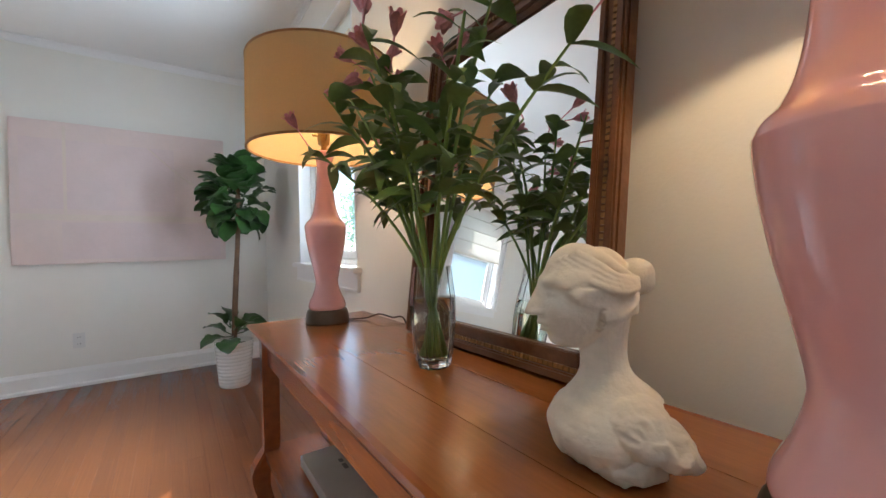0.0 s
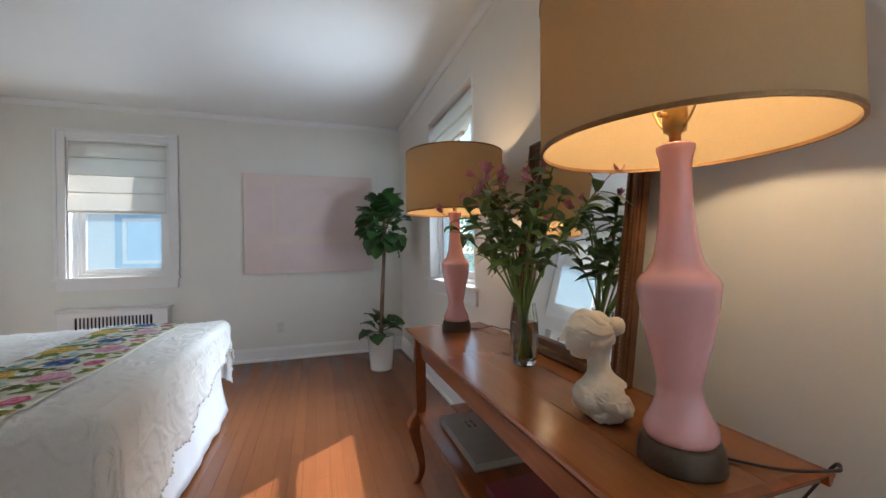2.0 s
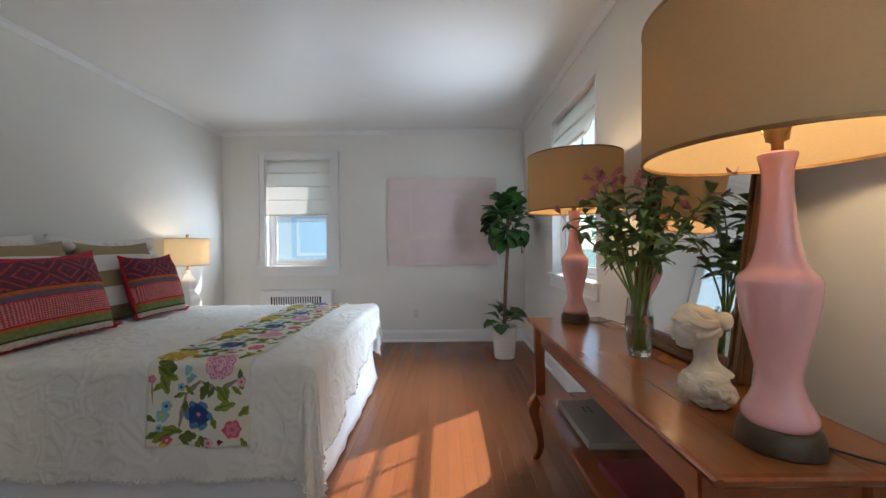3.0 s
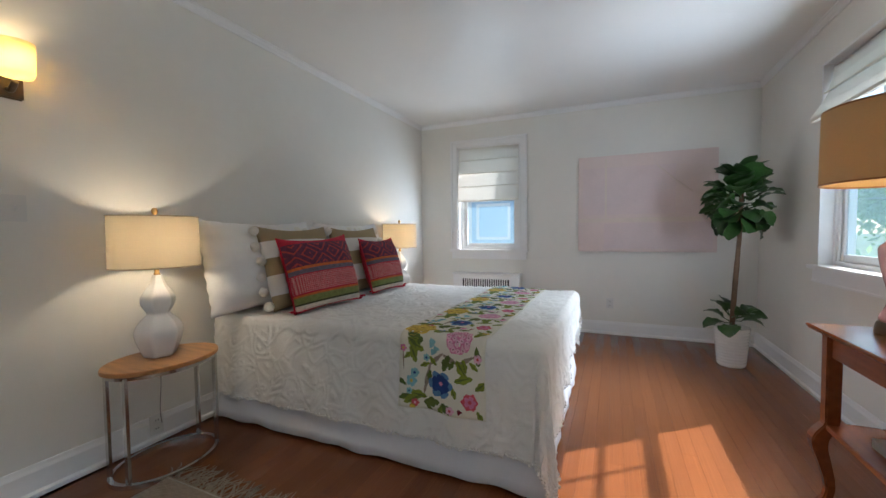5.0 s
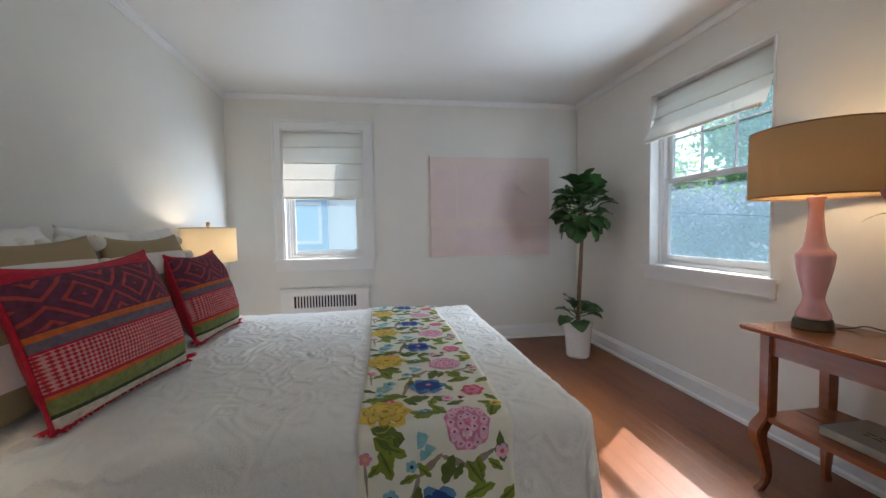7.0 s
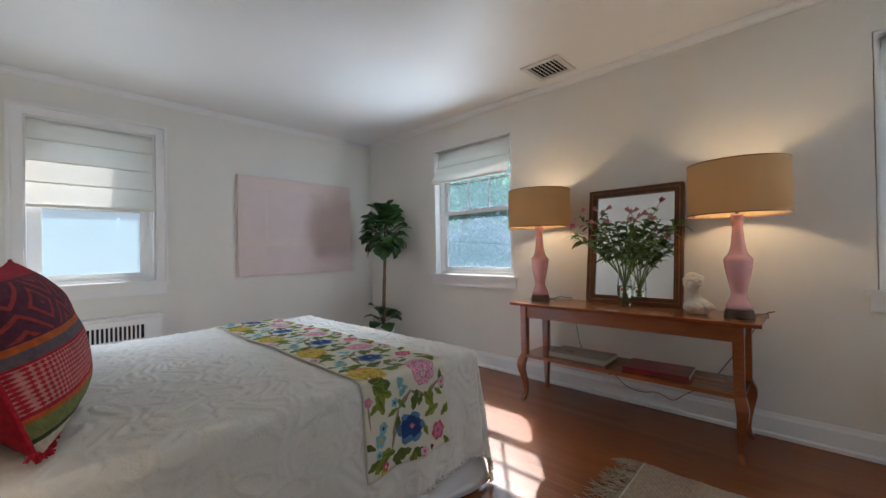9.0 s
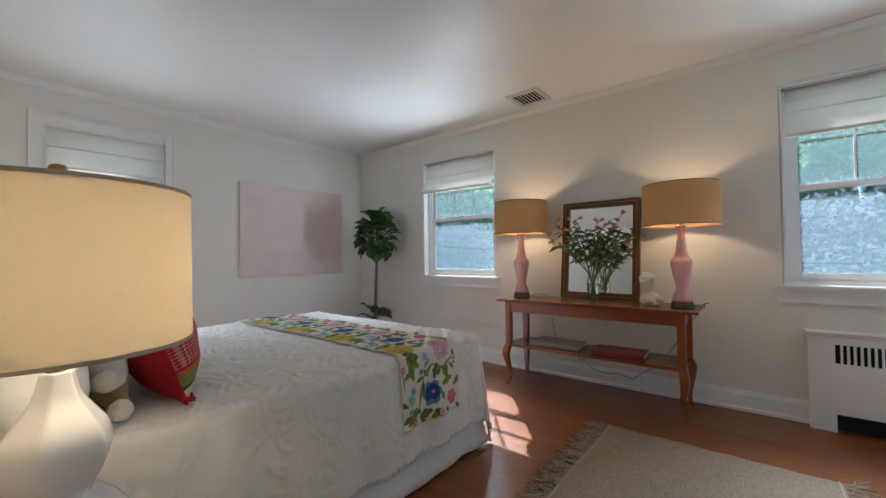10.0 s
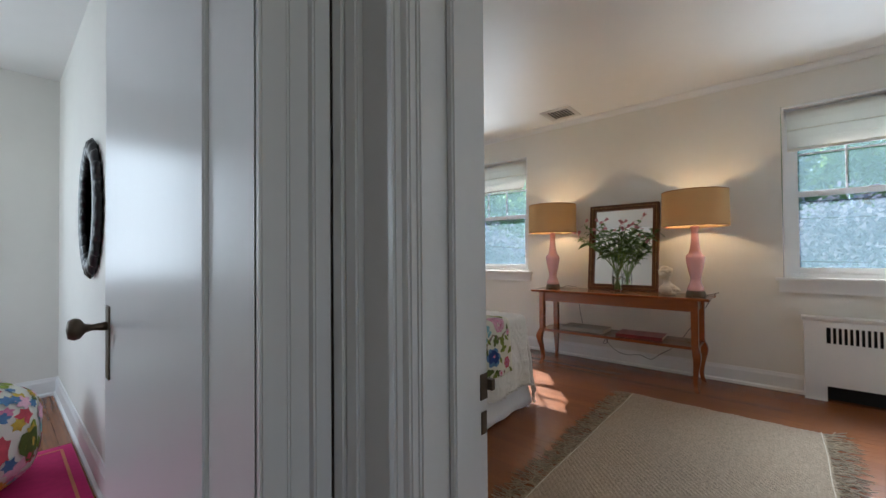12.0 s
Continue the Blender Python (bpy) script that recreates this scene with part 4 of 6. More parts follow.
            dr = Vector((math.cos(b), math.sin(b), rng.uniform(0.0, 1.3)))
            if p.x > 0.06:
                dr.x = -abs(dr.x) * 0.4
            leaf(bm, p, dr, rng.uniform(0.07, 0.12), rng.uniform(0.011, 0.019))
        part("leaves", bm, M_flleaf, st, smooth=True)
        bm = bmesh.new()
        for i in range(rng.choice((0, 1, 1, 2))):
            b = rng.uniform(0, 6.28)
            dr = Vector((math.cos(b) * 0.9, math.sin(b) * 0.9, rng.uniform(0.3, 1.0)))
            p = top + dr * 0.045
            if p.x > 0.10:
                continue
            tube(bm, [top, top + dr * 0.025, p + dr * 0.004], [0.0018, 0.0016, 0.0022], 5)
            petals(bm, p, dr)
        if len(bm.verts):
            part("blossom", bm, M_petal, st, "pink half-open blossoms", smooth=True)
        else:
            bm.free()


vase_of_lilies()


def book(at, rz, w, l, h, m, label, marks):
    d = empty("book", at, label, "book", rz=rz)
    part("cover", boxes(((-w / 2, -l / 2, 0), (w / 2, l / 2, 0.003)), ((-w / 2, -l / 2, h - 0.003), (w / 2, l / 2, h)), ((-w / 2, -l / 2, 0.003), (-w / 2 + 0.003, l / 2, h - 0.003))), m, d, bevel=0.0008)
    part("pages", boxes(((-w / 2 + 0.004, -l / 2 + 0.004, 0.0035), (w / 2 - 0.005, l / 2 - 0.004, h - 0.0035))), M_paper, d)
    if marks:
        part("lettering", boxes(*[((x, y, h + 0.0003), (x + a, y + b, h + 0.0009)) for x, y, a, b in marks]), M_ink, d, "grey printed lettering")


ZS = 0.3625
book((0.545, 1.285, ZS), 0, 0.245, 0.42, 0.034, M_book, "large grey cloth-bound book lying on the shelf", [(-0.04, 0.06, 0.012, 0.03), (-0.04, 0.10, 0.012, 0.02), (-0.015, 0.055, 0.012, 0.03), (-0.015, 0.095, 0.012, 0.03)])
book((0.545, 0.775, ZS), 3, 0.25, 0.38, 0.028, M_bookred, "large dark red glossy book lying on the shelf", [])


# ---- fiddle leaf fig ----
def fig_leaf(L, w, rng):
    """An obovate, cupped leaf with a raised midrib and a wavy rim, growing along y."""
    bm = bmesh.new()
    rows = []
    n, m = 10, 3
    ph = rng.uniform(0, 6)
    for k in range(n + 1):
        u = k / n
        ww = w * max(0.05, (math.sin(math.pi * u ** 1.45) ** 0.45 if 0 < u < 1 else 0.05)) * (0.93 + 0.07 * math.cos(u * 11))
        z = 0.16 * L * math.sin(u * 2.4) - 0.34 * L * u * u
        row = []
        for i in range(-m, m + 1):
            q = i / m
            row.append(bm.verts.new((ww * q, L * u, z + 0.22 * ww * q * q + 0.006 * math.sin(u * 19 + ph) * q * q + 0.003 * math.sin(u * 26) * (1 - abs(q)) * (i != 0))))
        rows.append(row)
    for a, b in zip(rows, rows[1:]):
        for i in range(2 * m):
            bm.faces.new((a[i], a[i + 1], b[i + 1], b[i]))
    tube(bm, [(0, -0.05, 0.0), (0, 0.0, 0.002), (0, L * 0.3, 0.03)], [0.004, 0.004, 0.002], 5)
    return bm


def fig_tree():
    x, y = 0.485, 3.62
    pot = empty("plant_pot", (x, y, 0), "white ribbed ceramic plant pot on the floor", "plant pot")
    prof = [(0.0, 0.0), (0.098, 0.0), (0.102, 0.006)]
    for k in range(12):
        z = 0.012 + k * 0.0262
        r = 0.102 + 0.028 * z / 0.33
        prof += [(r, z), (r + 0.005, z + 0.006), (r + 0.005, z + 0.017), (r, z + 0.0245)]
    prof += [(0.134, 0.330), (0.130, 0.336), (0.122, 0.332), (0.118, 0.290)]
    prof += [(0.0, 0.290)]
    part("pot_wall", lathe(prof, 48), M_whiteglaze, pot, smooth=True)
    part("soil", lathe([(0.117, 0.291), (0.117, 0.298), (0.05, 0.304), (0.0, 0.306)], 32), M_soil, pot, "dark potting soil")
    t = empty("fig_tree", (x, y, 0.30), "fiddle leaf fig with bare trunk and round crown", "plant")
    rng = random.Random(11)
    part("trunk", tube(bmesh.new(), smooth_path([(0, 0, -0.01), (0.012, 0, 0.3), (0.030, 0.004, 0.62), (0.045, 0.005, 0.88), (0.05, 0.0, 1.18), (0.06, 0.0, 1.35)], 6), [0.020] * 12 + [0.017] * 12 + [0.013] * 7, 10), M_stemw, t, smooth=True)
    meshes = []
    for k in range(5):
        ob = part("leaf", fig_leaf(rng.uniform(0.155, 0.20), rng.uniform(0.070, 0.086), rng), M_leaf, t, smooth=True)
        meshes.append(ob)
    def place(ob, p, az, el, roll):
        ob.matrix_basis = Matrix.Translation(p) @ Euler((radians(el), radians(roll), radians(az)), "XYZ").to_matrix().to_4x4()
    k = 0
    spots = []
    for i in range(76):
        u = (i + 0.5) / 76
        h = 0.93 + 0.38 * u
        az = i * 137.5 + rng.uniform(-14, 14)
        el = -38 + 108 * u ** 1.1 + rng.uniform(-18, 18)
        out = 0.02 + 0.085 * math.sin(math.pi * (0.12 + 0.80 * u)) + rng.uniform(-0.015, 0.03)
        spots.append((h + rng.uniform(-0.02, 0.02), az, el, out, 0.05))
    for i, (h, az, el) in enumerate(((0.07, 110, -2), (0.10, 60, 25), (0.14, 190, 30), (0.09, 250, 5), (0.08, -20, 10), (0.13, -65, 30), (0.17, 120, 48), (0.17, 20, 42), (0.06, 160, -15), (0.12, -100, 20))):
        spots.append((h, az, el, 0.06, 0.0))
    for i, (h, az, el, out, dx) in enumerate(spots):
        if i < 5:
            ob = meshes[i]
        else:
            ob = meshes[i % 5].copy()
            scene.collection.objects.link(ob)
        a = radians(az)
        # the leaf grows along its local y
        px, py = -math.sin(a) * out + dx, math.cos(a) * out
        wx = x + px - math.sin(a) * 0.22
        wy = y + py + math.cos(a) * 0.22
        if wx > 0.84 or wy > 4.3:
            az += 150
            a = radians(az)
            px, py = -math.sin(a) * out + dx, math.cos(a) * out
        place(ob, (px, py, h), az, el, rng.uniform(-35, 35))


fig_tree()


# ---- bed ----
BX0, BX1, BY0, BY1, BZ = -2.80, -0.72, 1.245, 2.985, 0.672
bed = empty("bed", ((BX0 + BX1) / 2, (BY0 + BY1) / 2, 0), "made bed base and mattress under white linens", "bed")
bo = bed.location.copy()
part("bed_base", boxes((Vector((BX0, BY0 + 0.04, 0.06)) - bo, Vector((BX1 - 0.05, BY1 - 0.04, 0.34)) - bo)), M_skirt, bed, bevel=0.01)
part("mattress", boxes((Vector((BX0, BY0 + 0.025, 0.34)) - bo, Vector((BX1 - 0.03, BY1 - 0.025, BZ - 0.014)) - bo)), M_pillow, bed, bevel=0.03)
for lx in (BX0 + 0.12, BX1 - 0.2):
    for ly in (BY0 + 0.15, BY1 - 0.15):
        part("foot", lathe([(0.03, 0), (0.025, 0.06)], 16, at=(lx - bo.x, ly - bo.y, 0)), M_dark, bed)


def hang(o, reach, R=0.045, flare=0.10):
    """Offset and drop for cloth that goes on for o past an edge."""
    if o <= 0:
        return 0.0, 0.0
    arc = R * math.pi / 2
    if o < arc:
        t = o / R
        return R * math.sin(t), R * (1 - math.cos(t))
    e = o - arc
    return R + e * flare, R + e * math.sqrt(1 - flare * flare)


def spread_point(a, b, lift=0.0):
    """a runs across the bed, b along it; outside the top the cloth hangs."""
    R = 0.045
    y0, y1, x1 = BY0 + R, BY1 - R, BX1 - R
    oy = (y0 - a) if a < y0 else (a - y1 if a > y1 else 0.0)
    sy = -1 if a < y0 else 1
    ox = b - x1 if b > x1 else 0.0
    L = math.hypot(ox, oy)
    cx, cy = min(b, x1), min(max(a, y0), y1)
    fold = 0.0
    if L > 0:
        ang = math.atan2(oy, ox)
        s = (cx if ox == 0 else cy) * 1.0
        corner = 0.06 * math.sin(2 * ang)
        f, dz = hang(L, 0.5, R, 0.06 + corner)
        wave = 0.012 * min(1, max(0, L - 0.08) / 0.3) * (math.sin(s * 17 + ang * 9) + 0.6 * math.sin(s * 31 + ang * 4))
        f += wave + lift * 0.8
        z = BZ - dz
        dx, dy = ox / L, sy * oy / L
        p = Vector((cx + dx * f, cy + dy * f, z + lift * (1 if L < 0.06 else 0)))
    else:
        p = Vector((cx, cy, BZ + lift))
    puff = 0.0035 * noise.noise(Vector((a * 9, b * 9, 0))) + 0.006 * noise.noise(Vector((a * 2.5, b * 2.5, 3)))
    if L < 0.04:
        p.z += puff
    else:
        p.x += puff * 1.5
    if p.z < 0.025:
        p.z = 0.025
    return p


def bedspread():
    bm = bmesh.new()
    na, nb = 300, 320
    hs, hn = 0.475, 0.40
    grid = []
    for i in range(na + 1):
        u = i / na
        a = BY0 - hs + u * (BY1 - BY0 + hs + hn)
        k = min(1, max(0, (a - BY0) / (BY1 - BY0)))
        he = 0.46 * (1 - k) + 0.15 * k
        row = []
        for j in range(nb + 1):
            b = BX0 + (BX1 + he - BX0) * j / nb
            p = spread_point(a, b)
            # raised looped motif of the weave
            q = Vector((a * 8.5 + 0.25 * math.sin(b * 21), b * 8.5 + 0.25 * math.sin(a * 19), 0))
            c = noise.voronoi(q)[0]
            e = c[1] - c[0]
            r = 0.0064 * math.exp(-((e - 0.12) / 0.07) ** 2) + 0.0062 * math.exp(-((c[0] - 0.16) / 0.05) ** 2)
            if p.z > BZ - 0.04:
                p.z += r
            elif abs(p.y - BY0) < 0.12 or p.y < BY0:
                p.y -= r
            else:
                p.x += r
            if j == nb or i in (0, na):
                p += Vector((rng_s.uniform(-.004, .004), rng_s.uniform(-.004, .004), rng_s.uniform(-.010, .004)))
                p.z = max(p.z, 0.02)
            row.append(bm.verts.new(p))
        grid.append(row)
    for i in range(na):
        for j in range(nb):
            bm.faces.new((grid[i][j], grid[i][j + 1], grid[i + 1][j + 1], grid[i + 1][j]))
    d = empty("bedspread", (0, 0, 0), "white matelasse bedspread with raised loops draped over the bed", "bedspread")
    edge = [grid[0][j].co.copy() for j in range(0, nb + 1)] + [grid[i][nb].co.copy() for i in range(0, na + 1)] + [grid[na][j].co.copy() for j in range(0, nb + 1)]
    tb = bmesh.new()
    for p in edge:
        vs = bmesh.ops.create_icosphere(tb, subdivisions=1, radius=rng_s.uniform(0.004, 0.008))["verts"]
        o = Vector((rng_s.uniform(-.004, .004), rng_s.uniform(-.004, .004), rng_s.uniform(-.002, .004)))
        for v in vs:
            v.co += p + o
            v.co.z = max(v.co.z, 0.004)
    tagged(part("tufted_edge", tb, M_spread, d, smooth=True), kind="stuff")
    ob = part("cloth", bm, M_spread, d, smooth=True)
    so = ob.modifiers.new("cloth", "SOLIDIFY")
    so.thickness = 0.004


rng_s = random.Random(3)
bedspread()


def bed_skirt():
    n = 220
    pts = []
    S_len, E_len = BX1 - BX0, BY1 - BY0
    for k in range(n + 1):
        u = k / n * (S_len * 2 + E_len)
        if u < S_len:
            x, y, ox, oy = BX0 + u, BY0 + 0.045, 0, -1
        elif u < S_len + E_len:
            x, y, ox, oy = BX1 - 0.07, BY0 + 0.045 + (u - S_len) * (E_len - 0.09) / E_len, 1, 0
        else:
            x, y, ox, oy = BX1 - 0.07 - (u - S_len - E_len), BY1 - 0.045, 0, 1
        pts.append((x, y, ox, oy, u))
    d = empty("bed_skirt", (0, 0, 0), "plain white gathered bed skirt reaching the floor", "bed skirt")
    cut = [0, next(k for k, p in enumerate(pts) if p[2] == 1), next(k for k, p in enumerate(pts) if p[3] == 1), n + 1]
    for nm, c0, c1 in zip(("side_panel", "foot_panel", "side_panel"), cut, cut[1:]):
        bm = bmesh.new()
        rows = []
        for z in (0.012, 0.06, 0.14, 0.24, 0.34, 0.44):
            f = (0.44 - z) / 0.43
            row = []
            for x, y, ox, oy, u in pts[c0:c1]:
                o = 0.055 * f * f + 0.005 * f * (math.sin(u * 13) + 0.7 * math.sin(u * 29 + 1)) + 0.004
                if ox and min(y - BY0, BY1 - y) < 0.06:
                    y += (-0.05 if y < 2 else 0.05) * f
                if oy and BX1 - x < 0.09:
                    x += 0.05 * f
                row.append(bm.verts.new((x + ox * o, y + oy * o, z + (0.004 * math.sin(u * 21) + 0.004 if z < 0.02 else 0))))
            rows.append(row)
        for p, q in zip(rows, rows[1:]):
            for k in range(len(p) - 1):
                bm.faces.new((p[k], p[k + 1], q[k + 1], q[k]))
        part(nm, bm, M_skirt, d, smooth=True).modifiers.new("cloth", "SOLIDIFY").thickness = 0.003


bed_skirt()

# runner with a printed floral repeat
RX0, RX1 = -1.425, -0.982
RA0, RA1 = BY0 - 0.335, BY1 + 0.30
runner = empty("bed_runner", (-1.2, 2.1, BZ), "cream bed runner printed with blue, pink and yellow flowers", "bed runner")
ro = runner.location.copy()


def runner_point(a, x, lift):
    return spread_point(a, x, lift) - ro


bm = bmesh.new()
g = []
for i in range(171):
    a = RA0 + (RA1 - RA0) * i / 170
    g.append([bm.verts.new(runner_point(a, RX0 + (RX1 - RX0) * j / 28 + 0.006 * math.sin(a * 4), 0.0125)) for j in range(29)])
for i in range(170):
    for j in range(28):
        bm.faces.new((g[i][j], g[i][j + 1], g[i + 1][j + 1], g[i + 1][j]))
ob = part("cloth", bm, M_runner, runner, smooth=True)
ob.modifiers.new("cloth", "SOLIDIFY").thickness = 0.002

W = RX1 - RX0
PERIOD = 0.46
prints = {k: bmesh.new() for k in PRINT}
rp = random.Random(8)


def blob(col, u, v, pts, layer):
    """A printed patch: outline pts (metres on the cloth) round (u, v)."""
    bm = prints[col]
    a0 = v
    if not (RA0 + 0.004 < a0 < RA1 - 0.004):
        return
    lift = 0.0137 + 0.0006 * layer

    def P(du, dv):
        x = min(max(u + du, RX0 + 0.004), RX1 - 0.004)
        a = min(max(v + dv, RA0 + 0.004), RA1 - 0.004)
        return runner_point(a, x + 0.006 * math.sin(a * 4), lift)
    c = bm.verts.new(P(0, 0))
    mids = [bm.verts.new(P(du * 0.55, dv * 0.55)) for du, dv in pts]
    ring = [bm.verts.new(P(du, dv)) for du, dv in pts]
    n = len(pts)
    for k in range(n):
        j = (k + 1) % n
        bm.faces.new((c, mids[k], mids[j]))
        bm.faces.new((mids[k], ring[k], ring[j], mids[j]))


def disc(r, n=14, wob=0.0, lobes=0):
    out = []
    for k in range(n):
        t = 2 * math.pi * k / n
        q = r * (1 + wob * math.sin(lobes * t + 1.3)) * (1 + rp.uniform(-0.04, 0.04))
        out.append((q * math.cos(t), q * math.sin(t)))
    return out


def leafprint(L, w, ang):
    out = []
    n = 7
    for s in (1, -1):
        for k in (range(n) if s == 1 else range(n, 0, -1)):
            u = k / n
            lx, ly = L * (u - 0.0), s * w * math.sin(math.pi * u) ** 0.8 * (1 + 0.25 * math.sin(u * 16))
            out.append((lx * math.cos(ang) - ly * math.sin(ang), lx * math.sin(ang) + ly * math.cos(ang)))
    cx = L / 2 * math.cos(ang)
    cy = L / 2 * math.sin(ang)
    return (cx, cy), [(p - cx, q - cy) for p, q in out]


def leaf_at(col, u, v, L, w, deg, layer=2):
    L, w = L * 1.15, w * 0.95
    (cx, cy), pts = leafprint(L, w, radians(deg))
    blob(col, u + cx, v + cy, pts, layer)
    if col == "green":
        (cx, cy), pts = leafprint(L * 0.85, w * 0.22, radians(deg + 3))
        blob("dark", u + cx, v + cy, pts, layer + 1)


def ring_petals(col, u, v, r, pr, n, layer, rot=0.0):
    for k in range(n):
        t = rot + 2 * math.pi * k / n
        blob(col, u + r * math.cos(t), v + r * math.sin(t), disc(pr, 10, 0.12, 3), layer)


for k in range(-1, 7):
    o = RA0 + 0.02 + k * PERIOD
    ux = lambda f: RX0 + f * W
    # twigs
    for (a, b, c_, d_) in ((0.30, 0.05, 0.38, 0.20), (0.38, 0.20, 0.52, 0.26), (0.52, 0.26, 0.70, 0.22), (0.70, 0.22, 0.86, 0.26), (0.06, 0.16, 0.04, 0.28)):
        L = math.hypot((c_ - a) * W, d_ - b)
        (cx, cy), pts = leafprint(L * 1.1, 0.010 if a > 0.1 else 0.004, math.atan2(d_ - b, (c_ - a) * W))
        blob("twig", ux(a) + cx, o + b + cy, pts, 0)
    for f, v, L, w, dg, cl in ((0.30, 0.30, 0.09, 0.022, 160, "dark"), (0.14, 0.29, 0.08, 0.022, -70, "green"), (0.10, 0.31, 0.09, 0.024, -25, "green"), (0.56, 0.37, 0.09, 0.022, 170, "green"), (0.58, 0.36, 0.07, 0.018, 120, "green"),
                              (0.60, 0.26, 0.075, 0.020, -110, "dark"), (0.68, 0.24, 0.085, 0.020, -60, "green"), (0.86, 0.34, 0.08, 0.024, 60, "green"), (0.90, 0.30, 0.07, 0.020, -80, "dark"), (0.66, 0.14, 0.08, 0.020, 15, "green"),
                              (0.88, 0.11, 0.07, 0.018, 35, "green"), (0.28, 0.05, 0.09, 0.022, 205, "green"), (0.34, 0.04, 0.08, 0.020, 165, "green"), (0.50, 0.03, 0.08, 0.024, 190, "dark"), (0.52, 0.03, 0.06, 0.020, -40, "dark"),
                              (0.90, 0.02, 0.055, 0.014, -60, "green"), (0.10, 0.09, 0.06, 0.012, 150, "dark"), (0.12, 0.05, 0.05, 0.012, 210, "dark"), (0.36, 0.36, 0.05, 0.014, 20, "green")):
        leaf_at(cl, ux(f), o + v, L, w, dg)
    for f, v, L, w, dg, cl in ((0.06, 0.22, 0.05, 0.013, 40, "green"), (0.22, 0.25, 0.055, 0.014, 100, "green"), (0.26, 0.19, 0.05, 0.012, 20, "green"), (0.46, 0.20, 0.05, 0.013, 130, "green"), (0.60, 0.19, 0.045, 0.012, 60, "dark"),
                              (0.78, 0.18, 0.06, 0.015, 100, "green"), (0.92, 0.20, 0.05, 0.013, 140, "green"), (0.48, 0.42, 0.06, 0.015, 70, "green"), (0.60, 0.42, 0.055, 0.014, 20, "dark"), (0.82, 0.43, 0.06, 0.015, -30, "green"),
                              (0.36, 0.12, 0.05, 0.013, 80, "dark"), (0.68, 0.06, 0.05, 0.013, 110, "green"), (0.04, 0.02, 0.05, 0.013, 30, "green"), (0.40, 0.44, 0.045, 0.012, 140, "dark")):
        leaf_at(cl, ux(f), o + v, L, w, dg, 1)
    for f, v, r, cl, ce in ((0.92, 0.255, 0.013, "pale", "rose"), (0.05, 0.27, 0.011, "pink", "gold"), (0.34, 0.235, 0.011, "aqua", "navy"), (0.62, 0.005, 0.012, "pale", "rose"), (0.44, 0.385, 0.011, "blue", "gold"), (0.94, 0.40, 0.012, "gold", "ochre"), (0.20, 0.01, 0.012, "rose", "pale")):
        ring_petals(cl, ux(f), o + v, r, r * 0.75, 5, 3)
        blob(ce, ux(f), o + v, disc(r * 0.55, 8), 5)
    # gold peony
    gu, gv = ux(0.17), o + 0.40
    blob("gold", gu, gv, disc(0.076, 24, 0.13, 7), 3)
    ring_petals("ochre", gu, gv, 0.050, 0.015, 8, 4)
    ring_petals("gold", gu, gv, 0.046, 0.0135, 8, 5)
    ring_petals("ochre", gu, gv, 0.027, 0.013, 6, 5, 0.4)
    ring_petals("gold", gu, gv, 0.023, 0.0115, 6, 6, 0.4)
    blob("ochre", gu + 0.002, gv + 0.004, disc(0.011, 9), 7)
    # pink hydrangea
    pu, pv = ux(0.70), o + 0.33
    blob("pink", pu, pv, disc(0.064, 24, 0.06, 9), 3)
    ring_petals("pale", pu, pv, 0.049, 0.0125, 12, 4)
    ring_petals("pale", pu, pv, 0.022, 0.0115, 6, 4, 0.3)
    ring_petals("maroon", pu, pv, 0.049, 0.0032, 12, 6)
    ring_petals("maroon", pu, pv, 0.022, 0.0032, 6, 6, 0.3)
    # blue bells
    for f, v in ((0.40, 0.30), (0.45, 0.28), (0.42, 0.265)):
        blob("aqua", ux(f), o + v, disc(0.015, 9, 0.3, 3), 3)
    # navy bloom
    nu, nv = ux(0.50), o + 0.115
    ring_petals("blue", nu, nv, 0.042, 0.024, 6, 3)
    ring_petals("navy", nu, nv, 0.027, 0.023, 6, 4, 0.5)
    blob("navy", nu, nv, disc(0.03), 5)
    blob("blue", nu - 0.008, nv - 0.042, disc(0.014), 6)
    blob("pink", nu + 0.003, nv + 0.006, disc(0.010, 9, 0.2, 5), 7)
    # rose
    ru, rv = ux(0.83), o + 0.055
    blob("rose", ru, rv, disc(0.038, 16, 0.13, 6), 3)
    ring_petals("pink", ru, rv, 0.018, 0.012, 5, 4)
    blob("rose", ru, rv, disc(0.009), 5)
    # aqua sprays
    for f, v, r in ((0.16, 0.115, 0.026), (0.20, 0.155, 0.021), (0.13, 0.065, 0.014)):
        ring_petals("aqua", ux(f), o + v, r * 0.62, r * 0.55, 5, 3)
        blob("gold" if r > 0.022 else "navy", ux(f), o + v, disc(r * 0.35, 8), 5)
    blob("maroon", ux(0.72), o + 0.005, disc(0.012, 7, 0.4, 3), 3)
for kcol, b in prints.items():
    if len(b.verts):
        tagged(part("printed_motif", b, PRINT[kcol], runner), kind="stuff")
    else:
        b.free()


